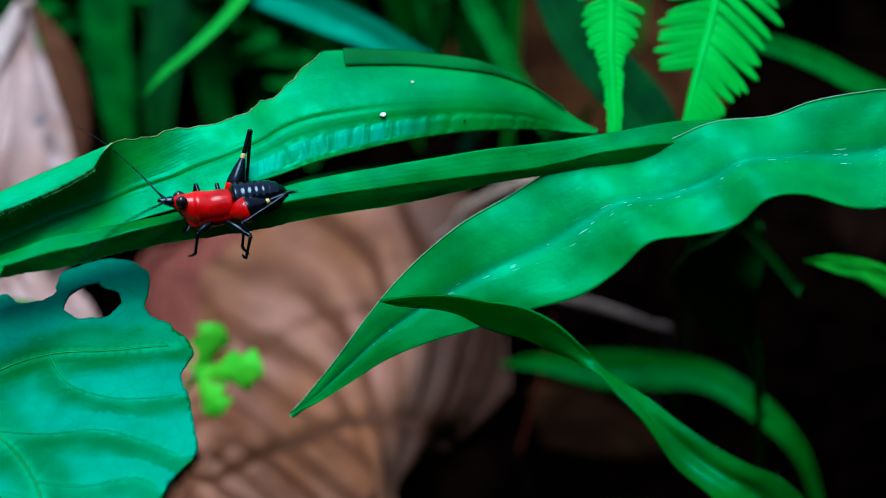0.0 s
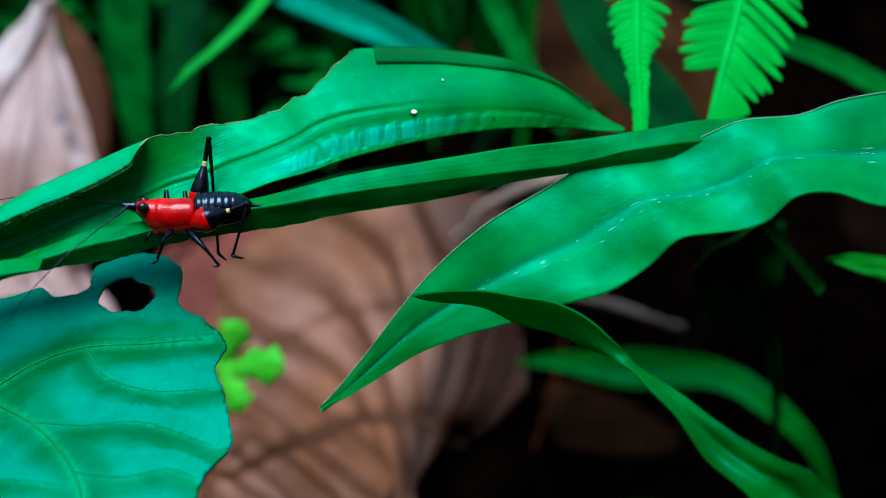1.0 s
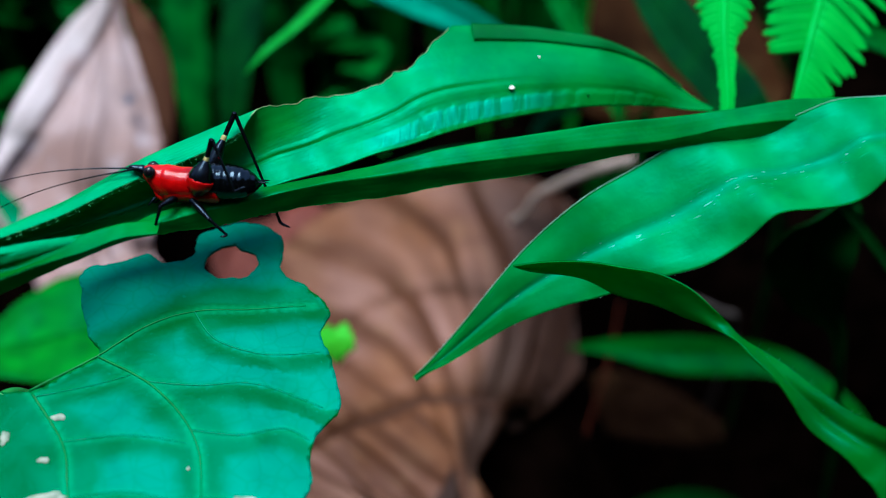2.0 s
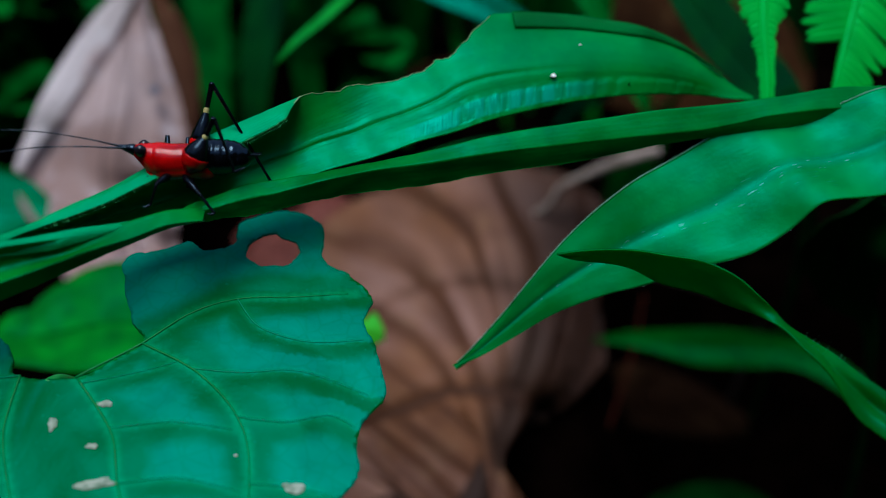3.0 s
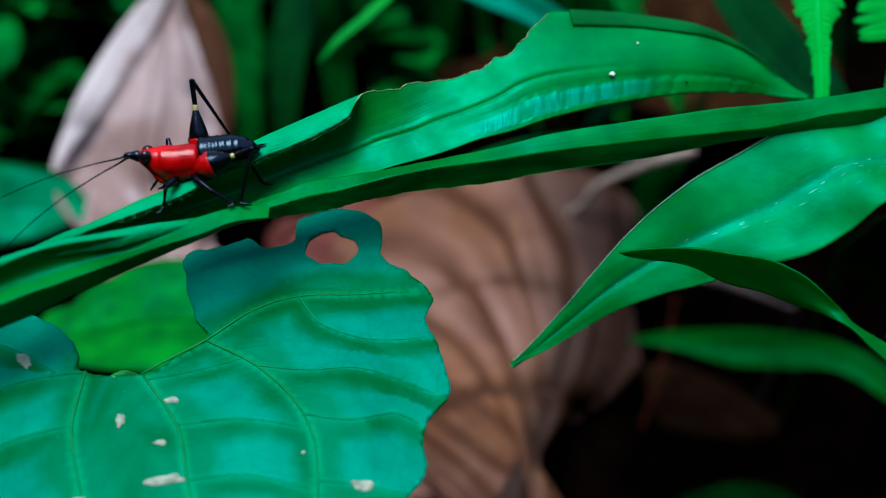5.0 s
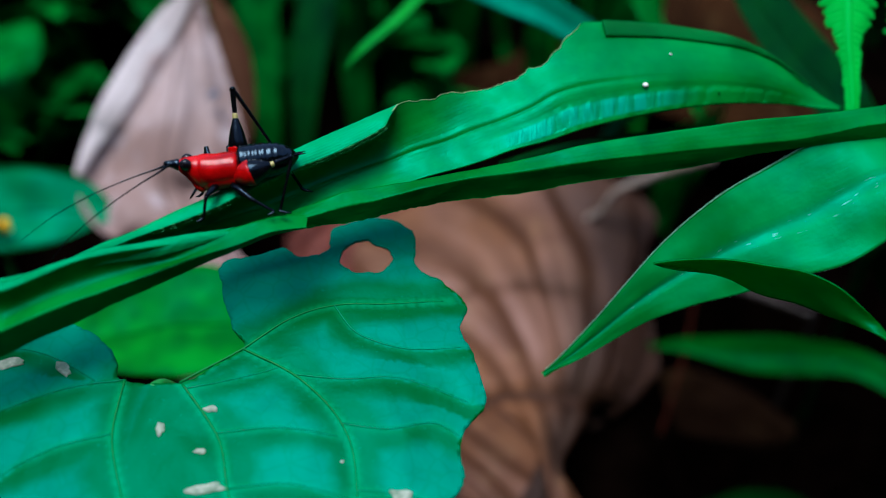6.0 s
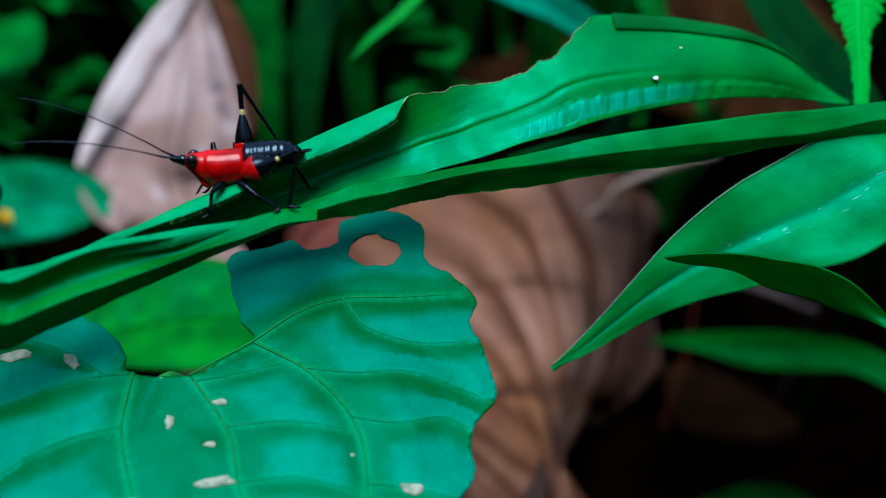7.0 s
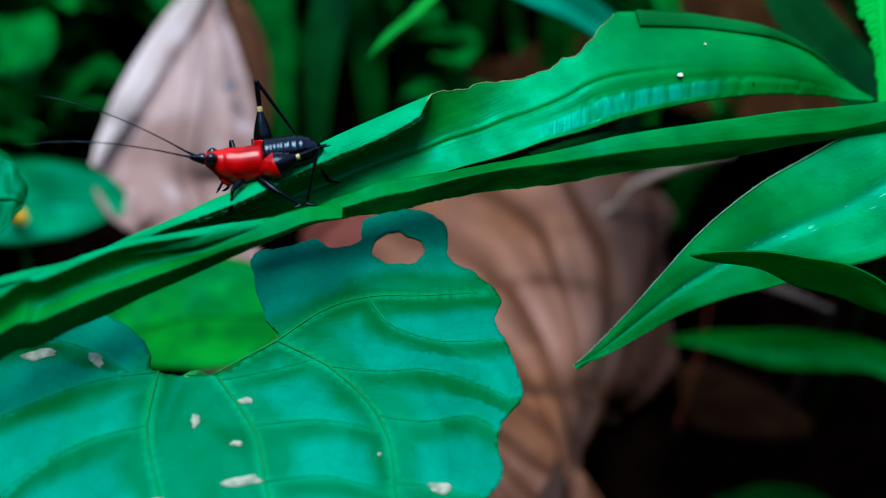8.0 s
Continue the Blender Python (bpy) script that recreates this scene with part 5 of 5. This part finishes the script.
def build_twigs():
    for rows, mat, label in (([(-2, 115, 36, 0.5), (1.5, 113.5, 39.4, 0.5), (2.9, 113.4, 42.6, 0.55), (6.9, 113.0, 45.4, 0.7), (12.4, 112.8, 48.3, 1.0), (17, 114, 49, 0.9)], TWIG, "bent pale dry twig"),
                             ([(15.8, 102.5, 34.8, 0.7), (22.1, 102.6, 33.1, 0.9), (30.9, 102.5, 29.5, 0.6), (36, 108, 22, 0.45), (38, 116, -6, 0.4)], DULLTWIG, "grey broken twig in shade"),
                             ([(17.5, 110, 25, 0.2), (15.6, 103.5, 18.8, 0.25), (12.8, 97.0, 13.0, 0.25), (9.1, 88.5, 6.1, 0.3), (5, 80, -1, 0.5)], REDSTEM, "thin red-brown stem in shade")):
        tagged(tube("twig", rows, mat, sides=9), label, "twig")


def build_flower():
    root = empty("flower", "small yellow flower on a green stem", "flower")
    tube("stem", [(-84, 96, 10, 0.4), (-83, 94, 35, 0.4), (-82.0, 92.9, 47.0, 0.4)], STEM, root)
    for k in range(5):
        w = math.tau * k / 5 + 0.3
        d = np.array((math.cos(w), -0.5 * math.sin(w), 0.85 * math.sin(w)))
        c = np.array((-82.0, 92.6, 48.0))
        rows = [(*(c + d * r), h, 125) for r, h in ((0.2, 0.25), (0.9, 0.7), (1.6, 0.8), (2.2, 0.3))]
        blade("petal", rows, YELLOW, root, nu=12, nv=6, thick=0.12, camber=0.2)


build_sprout()
build_twigs()
build_flower()


# ---- dim grass and litter further back ----
def build_back_growth():
    rnd = random.Random(11)
    for name, mat, count, zone, tall, wide, label in (
            ("grass", MIDGREEN, 420, (-200, 20, 138, 330), (30, 75), (1.6, 4.5), "dim tangle of grass blades in the shade behind"),
            ("grass", GRASS, 110, (-200, -30, 140, 300), (20, 60), (1.2, 3.0), "scattered green grass blades behind"),
            ("grass", DARKGREEN, 40, (45, 190, 150, 330), (30, 70), (1.2, 3.0), "sparse grass blades in the dark")):
        verts, faces, uvs = [], [], []
        for _ in range(count):
            x, y = rnd.uniform(zone[0], zone[1]), rnd.uniform(zone[2], zone[3])
            if -88 < x < -40 and y < 160:
                continue
            h, w, lean, turn = rnd.uniform(*tall), rnd.uniform(*wide), rnd.uniform(0.1, 0.8), rnd.uniform(0, math.tau)
            z = ground_height(x, y) - 1
            dx, dy = math.cos(turn) * lean * h, math.sin(turn) * lean * h * 0.6
            rows = [(x + dx * f * f, y + dy * f * f, z + h * (f - 0.25 * lean * f * f * f), w * g, 90 + rnd.uniform(-40, 40)) for f, g in ((0, 0.5), (0.3, 0.9), (0.6, 1.0), (0.85, 0.6), (1.0, 0.03))]
            v, f, u = blade_mesh(rows, nu=12, nv=4, thick=0.15, fold=0.25)
            k = len(verts)
            verts += v
            uvs += u
            faces += [tuple(k + i for i in q) for q in f]
        tagged(mesh_object(name, verts, faces, mat, uvs=uvs), label, "grass", kind="stuff")
    for mat, count, zone, label in ((BACKGREEN, 560, (-190, -72, 105, 250), "low mid-green ground plants with small leaves"), (MIDGREEN, 900, (-210, -20, 132, 330), "low green ground plants with small leaves"), (DARKGREEN, 260, (-200, -60, 128, 300), "low dark green ground plants"),
                                    (DARKGREEN, 160, (-30, 200, 165, 330), "low dark ground plants in the shade")):
        verts, faces, uvs = [], [], []
        for _ in range(count):
            x, y = rnd.uniform(zone[0], zone[1]), rnd.uniform(zone[2], zone[3])
            if -88 < x < -40 and y < 150:
                continue
            a, long, w, lift = rnd.uniform(0, math.tau), rnd.uniform(8, 23), rnd.uniform(1.8, 5.2), rnd.uniform(1, 32)
            rows = []
            for f, g in ((-0.5, 0.05), (-0.3, 0.7), (0.0, 1.0), (0.3, 0.75), (0.5, 0.05)):
                px, py = x + math.cos(a) * long * f, y + math.sin(a) * long * f
                rows.append((px, py, ground_height(x, y) + lift - 6 * f * f + 5 * f, w * g, rnd.uniform(-25, 25)))
            v, f, u = blade_mesh(rows, nu=10, nv=6, thick=0.2, fold=0.2)
            k = len(verts)
            verts += v
            uvs += u
            faces += [tuple(k + i for i in q) for q in f]
        tagged(mesh_object("ground_plants", verts, faces, mat, uvs=uvs), label, "ground plants", kind="stuff")
    verts, faces, uvs = [], [], []
    for _ in range(130):
        x, y = rnd.uniform(-150, 150), rnd.uniform(20, 320)
        if -50 < x < 90 and 50 < y < 135:
            continue
        a, long, w = rnd.uniform(0, math.tau), rnd.uniform(8, 22), rnd.uniform(3, 8)
        rows = []
        for f, g in ((-0.5, 0.05), (-0.2, 0.8), (0.1, 1.0), (0.35, 0.7), (0.5, 0.05)):
            px, py = x + math.cos(a) * long * f, y + math.sin(a) * long * f
            rows.append((px, py, ground_height(px, py) + 0.9 + 2 * abs(f), w * g, rnd.uniform(-12, 12)))
        v, f, u = blade_mesh(rows, nu=12, nv=6, thick=0.25, camber=0.15)
        k = len(verts)
        verts += v
        uvs += u
        faces += [tuple(k + i for i in q) for q in f]
    tagged(mesh_object("leaf_litter", verts, faces, DARKBROWNLEAF, uvs=uvs), "dark leaf litter on the soil, deep shade put into its colour", "leaf litter", kind="stuff")


build_back_growth()


# ---- small specks on the leaves ----
def speck(name, place, size, mat, label, seed):
    rnd = random.Random(seed)
    verts, faces = [], []
    for j in range(5):
        r = size * (0.5, 1.0, 1.0, 0.75, 0.2)[j]
        for k in range(8):
            w = math.tau * k / 8
            q = rnd.uniform(0.8, 1.2)
            verts.append((place[0] + r * q * math.cos(w), place[1] + r * q * math.sin(w), place[2] + size * 0.3 * (j - 1)))
    for j in range(4):
        for k in range(8):
            faces.append((8 * j + k, 8 * j + (k + 1) % 8, 8 * j + 8 + (k + 1) % 8, 8 * j + 8 + k))
    faces += [tuple(range(8))[::-1], tuple(range(32, 40))]
    tagged(mesh_object(name, verts, faces, mat), label, "speck", "specks")


for at, w, size, mat, label, seed in ((6.25, 0.27, 0.27, WHITE_SPECK, "tiny white speck lying on the grass blade", 1), (5.65, 0.6, 0.11, WHITE_SPECK, "tiny pale speck lying on the grass blade", 2), (4.4, 0.14, 0.1, SOIL, "tiny dark speck in a crease of the grass blade", 3)):
    p = lamina[int(at / (len(UPPER_LAMINA) - 1) * 419), int(64 * w)]
    speck("speck", (p[0], p[1] - 0.03, p[2] + 0.05), size, mat, label, seed)

# ---- red and black cricket nymph ----
def limb(name, hip, rows, material, parent, label=""):
    """A leg piece whose rows (x, y, z, radius) are given in its own space, from its joint."""
    ob = tube(name, rows, material, parent, label, sides=10)
    ob.location = [c * MM for c in hip]
    return ob


LEGS = [
    # name, hip, knee, foot, thigh radius
    ("front_leg", (2.0, 0.7, -1.6), (2.7, 1.8, -2.1), (3.1, 1.6, -3.75), 0.27),
    ("middle_leg", (0.9, 0.8, -1.6), (-0.5, 2.2, -2.6), (-1.9, 2.2, -3.6), 0.27),
    ("front_leg", (2.2, -0.7, -1.2), (2.6, -1.8, 0.95), (3.3, -2.3, -2.6), 0.26),
    ("middle_leg", (0.9, -0.8, -1.2), (1.05, -2.0, 0.85), (0.5, -2.7, -2.8), 0.26),
]


def between(a, b, f):
    return tuple(a[i] + (b[i] - a[i]) * f for i in range(3))


def build_cricket():
    root = empty("cricket", "small red cricket nymph with a glossy black abdomen and long antennae", "cricket")
    head = loft("head", [(4.75, 0.05, 0.12, 0.14), (4.5, -0.05, 0.34, 0.4), (4.1, -0.2, 0.6, 0.7), (3.6, -0.46, 0.86, 1.02), (3.1, -0.62, 1.0, 1.22), (2.7, -0.64, 0.98, 1.2), (2.5, -0.6, 0.6, 0.8)], RED_SHELL, root, keel=0.3)
    loft("face_tip", [(5.55, 0.2, 0.05, 0.05), (5.35, 0.18, 0.2, 0.18), (4.95, 0.1, 0.3, 0.3), (4.55, 0.03, 0.4, 0.42), (4.25, -0.02, 0.3, 0.3)], DARK_SHELL, head, "black cone between the antennae")
    loft("mouth", [(3.75, -1.25, 0.1, 0.1), (3.45, -1.5, 0.36, 0.34), (3.0, -1.75, 0.42, 0.34), (2.7, -1.7, 0.15, 0.12)], RED_SHELL, head)
    for sign in (1, -1):
        eye = loft("eye", [(0.42, 0, 0.03, 0.04), (0.36, 0, 0.2, 0.24), (0.0, 0, 0.34, 0.44), (-0.36, 0, 0.2, 0.24), (-0.42, 0, 0.03, 0.04)], GLASSY_EYE, head, "shiny black eye", sides=18, count=24)
        eye.location = (3.95 * MM, sign * 0.78 * MM, (0.08 if sign > 0 else 0.26) * MM)
        tube("palp", [(3.5, sign * 0.35, -1.8, 0.1), (3.75, sign * 0.5, -2.15, 0.09), (3.95, sign * 0.5, -2.4, 0.05)], LEG_SHELL, head, sides=7)
    loft("pronotum", [(3.25, -0.5, 0.9, 1.02), (2.9, -0.55, 1.12, 1.22), (2.4, -0.62, 1.16, 1.28), (1.9, -0.64, 1.16, 1.26), (1.1, -0.59, 1.2, 1.28), (0.55, -0.54, 1.2, 1.18), (0.35, -0.5, 0.95, 0.95)], RED_SHELL, root, "glossy red saddle-shaped neck shield", keel=0.15)
    loft("thorax", [(2.9, -1.05, 0.75, 0.92), (2.3, -1.1, 0.95, 1.0), (1.5, -1.05, 1.0, 0.98), (0.8, -1.0, 1.05, 0.95), (0.1, -0.78, 1.12, 1.1), (-0.5, -0.85, 1.1, 1.05), (-1.0, -1.0, 0.9, 0.8), (-1.4, -1.0, 0.3, 0.25)], RED_SHELL, root)
    rings = []
    for i in range(19):
        f = i / 18
        x = 0.5 - 4.5 * f
        r = 1.3 * (1 - 0.16 * (2 * f - 0.55) ** 2) * (1.0 if f < 0.5 else 1 - 0.9 * ((f - 0.5) / 0.5) ** 3.6)
        r *= 0.98 if i % 2 else 1.012
        if i == 0:
            r = 0.75
        rings.append((x, -0.3 + 0.25 * f, r * 0.96, r * 1.04))
    abdomen = loft("abdomen", rings, DARK_SHELL, root, "glossy black ringed abdomen", sides=28, count=110)
    for sign in (1, -1):
        tube("tail_feeler", [(-3.7, sign * 0.3, 0.1, 0.1), (-4.1, sign * 0.45, 0.15, 0.08), (-4.5, sign * 0.6, 0.2, 0.02)], LEG_SHELL, abdomen, sides=7)
    moving = []
    for name, hip, knee, foot, r in LEGS:
        k = tuple(knee[i] - hip[i] for i in range(3))
        f = tuple(foot[i] - knee[i] for i in range(3))
        o = (0, 0, 0)
        thigh = limb(name, hip, [(*o, r * 0.8), (*between(o, k, 0.35), r * 1.1), (*between(o, k, 0.8), r * 0.7), (*k, r * 0.6)], LEG_SHELL, root)
        shin = limb("shin", k, [(*o, r * 0.6), (*between(o, f, 0.3), r * 0.45), (*between(o, f, 0.8), r * 0.4), (*between(o, f, 0.95), r * 0.4), (f[0] + 0.25, f[1] + 0.1, f[2] - 0.08, r * 0.35), (f[0] + 0.5, f[1] + 0.15, f[2] - 0.1, r * 0.15)], LEG_SHELL, thigh)
        moving.append((thigh, shin, hip, k))
    # hind legs: red base, swollen dark thigh, cream band, thin knee
    for hip, knee, foot in (((0.55, 0.95, -1.15), (-3.5, 1.55, 0.15), (-2.3, 2.0, -3.6)), ((0.3, -1.0, -0.6), (0.25, -1.6, 5.05), (-4.6, -2.2, -2.5))):
        k = tuple(knee[i] - hip[i] for i in range(3))
        f = tuple(foot[i] - knee[i] for i in range(3))
        o = (0, 0, 0)
        near = hip[1] > 0
        thigh = limb("hind_leg", hip, [(*o, 0.3), (*between(o, k, 0.1), 0.56), (*between(o, k, 0.26), 0.95 if near else 0.72), (*between(o, k, 0.42), 0.78 if near else 0.56), (*between(o, k, 0.56), 0.42 if near else 0.32), (*between(o, k, 0.64), 0.18)], LEG_SHELL, root, "black jumping leg")
        red = 0.3 if near else 0.27
        tube("thigh_base", [(*between(o, k, -0.02), 0.3), (*between(o, k, 0.06), 0.62 if near else 0.5), (*between(o, k, 0.13), 0.86 if near else 0.67), (*between(o, k, 0.2), 0.96 if near else 0.74), (*between(o, k, red - 0.02), 1.0 if near else 0.75), (*between(o, k, red), 0.9 if near else 0.66)], RED_SHELL, thigh, "red thigh base", sides=12)
        tube("cream_band", [(*between(o, k, 0.61), 0.19), (*between(o, k, 0.625), 0.22), (*between(o, k, 0.67), 0.2), (*between(o, k, 0.685), 0.16)], CREAM, thigh, "cream band", sides=10)
        tube("knee", [(*between(o, k, 0.69), 0.18), (*between(o, k, 0.8), 0.19), (*between(o, k, 0.95), 0.2), (*k, 0.22), (*between(o, k, 1.02), 0.1)], LEG_SHELL, thigh, sides=10)
        shin = limb("shin", k, [(0, 0, 0.02, 0.14), (*between(o, f, 0.1), 0.15), (*between(o, f, 0.5), 0.11), (*between(o, f, 0.92), 0.11), (*f, 0.13), (f[0] - 0.5, f[1] + 0.1, f[2] - 0.15, 0.09), (f[0] - 0.8, f[1] + 0.1, f[2] - 0.2, 0.04)], LEG_SHELL, thigh)
        moving.append((thigh, shin, hip, k))
    feelers = []
    for sign in (1, -1):
        rows = [(0.0, 0, 0, 0.13), (0.5, 0, 0.02, 0.1), (1.2, 0, 0.05, 0.07), (3, 0, 0.22, 0.05), (6, 0, 0.3, 0.04), (9, 0, 0.05, 0.03), (11.5, 0, -0.5, 0.014)]
        feelers.append(limb("antenna", (4.95, sign * 0.2, 0.18), rows, LEG_SHELL, head, "long thin dark antenna"))
    return root, moving, feelers


cricket, cricket_legs, cricket_feelers = build_cricket()


# ---- everything that moves ----
def motions():
    # seconds, place of the body's middle in mm, heading, pitch (nose up)
    body = [
        (0.0, -15.3, 56.1, 80.4, 21.0, 7.0), (0.5, -17.4, 55.56, 80.2, 20.0, 6.5), (0.8, -18.7, 55.2, 79.9, 17.0, 6.5), (1.0, -20.4, 55.0, 79.82, 13.0, 7.0), (1.2, -23.5, 54.9, 80.5, 3.0, 10.6),
        (1.5, -24.14, 54.25, 80.92, 4.0, 10.0), (2.0, -27.48, 52.86, 80.76, 5.2, 9.0), (2.75, -30.4, 52.7, 81.4, 7.0, 7.2), (3.5, -32.8, 52.6, 82.05, 8.8, 5.3),
        (4.0, -34.38, 52.06, 82.07, 10.1, 3.9), (4.5, -35.42, 52.13, 81.75, 11.9, 0.8), (6.0, -35.23, 51.77, 82.18, 13.2, 0.4), (6.5, -35.55, 52.15, 81.82, 13.9, -1.4),
        (7.0, -35.57, 51.9, 81.7, 12.3, 0.5), (7.5, -35.97, 51.84, 81.69, 12.9, 0.3), (8.0, -36.05, 52.19, 81.61, 13.3, -0.8),
    ]
    walk(cricket, [(t, pose(x * MM, y * MM, z * MM, 0, 0, 180 + turn) @ pose(0, 0, 0, 0, -nose, 0) @ pose(0, 0, 0, 22)) for t, x, y, z, turn, nose in body])
    # seconds, antenna lift and spread: one side, other side
    feel = [
        (0.0, -10, 55, 30, -55), (0.5, -45, 20, 0, -10), (1.0, -38, 25, 0, -25), (1.5, -15, 0, 30, -18), (2.0, -22, 0, -12, 0), (3.5, 0, 5, 10, 0), (4.0, -40, 30, -28, 30),
        (4.5, -30, 12, -12, 5), (6.0, -32, 10, -20, 5), (6.5, -32, 10, -20, 5), (7.0, 12, 5, 28, 0), (7.5, 10, 5, 29, 0), (8.0, 13, 5, 30, 0),
    ]
    for k, (feeler, sign) in enumerate(zip(cricket_feelers, (1, -1))):
        walk(feeler, [(row[0], pose(4.95 * MM, sign * 0.2 * MM, 0.18 * MM, 0, 0, row[2 + 2 * k]) @ pose(0, 0, 0, 0, -row[1 + 2 * k], 0)) for row in feel])
    # legs swing while it walks, in two alternating groups, and rest later
    for k, (thigh, shin, hip, knee) in enumerate(cricket_legs[:4]):
        phase = 1 if k in (0, 3) else -1
        rows = []
        for i, t in enumerate((0.0, 0.4, 0.8, 1.0, 1.2, 1.4, 1.6, 1.8, 2.0, 2.3, 2.6, 2.9, 3.2, 3.5, 3.8, 4.2, 4.5, 8.0)):
            swing = 0 if t >= 4.4 or t == 0 else phase * (9 if i % 2 else -9)
            lift = 4 if swing > 0 else 0
            if k == 0 and t < 0.9:
                swing -= 24
            rows.append((t, pose(hip[0] * MM, hip[1] * MM, hip[2] * MM, 0, -lift, swing)))
        walk(thigh, rows)
        if k == 1:
            walk(shin, [(t, pose(*(c * MM for c in knee), 0, bend, 0)) for t, bend in ((0.0, -70), (0.7, -60), (1.1, -10), (1.5, -40), (2.0, 0), (3.5, -20), (4.5, 0), (8.0, 0))])
    # hind legs: seconds, tilt of the thigh, bend of the shin
    low = [(0.0, 0, -45), (0.5, 2, -28), (1.0, 4, -3), (1.3, 40, -10), (1.5, 62, -14), (2.0, 60, -14), (2.7, 52, -10), (3.3, 46, -6), (3.5, 49, -6), (4.0, 40, 9), (4.4, 8, 0), (4.6, 0, 0), (6.0, 0, 0), (7.0, 3, 2), (7.5, 0, 3), (8.0, 0, 0)]
    high = [(0.0, -20, -20), (0.5, -16, -10), (1.0, -10.5, -19), (1.2, -17, 2), (1.5, -22, 10), (2.0, -18, 12), (3.5, -6, 1), (4.0, -1.5, -12), (4.5, 2, -9), (6.0, 0, -4), (7.0, 0, -4), (8.0, 0, -3)]
    for (thigh, shin, hip, knee), rows in zip(cricket_legs[4:], (low, high)):
        walk(thigh, [(t, pose(hip[0] * MM, hip[1] * MM, hip[2] * MM, 0, tilt, 0)) for t, tilt, bend in rows])
        walk(shin, [(t, pose(knee[0] * MM, knee[1] * MM, knee[2] * MM, 0, bend, 0)) for t, tilt, bend in rows])


motions()
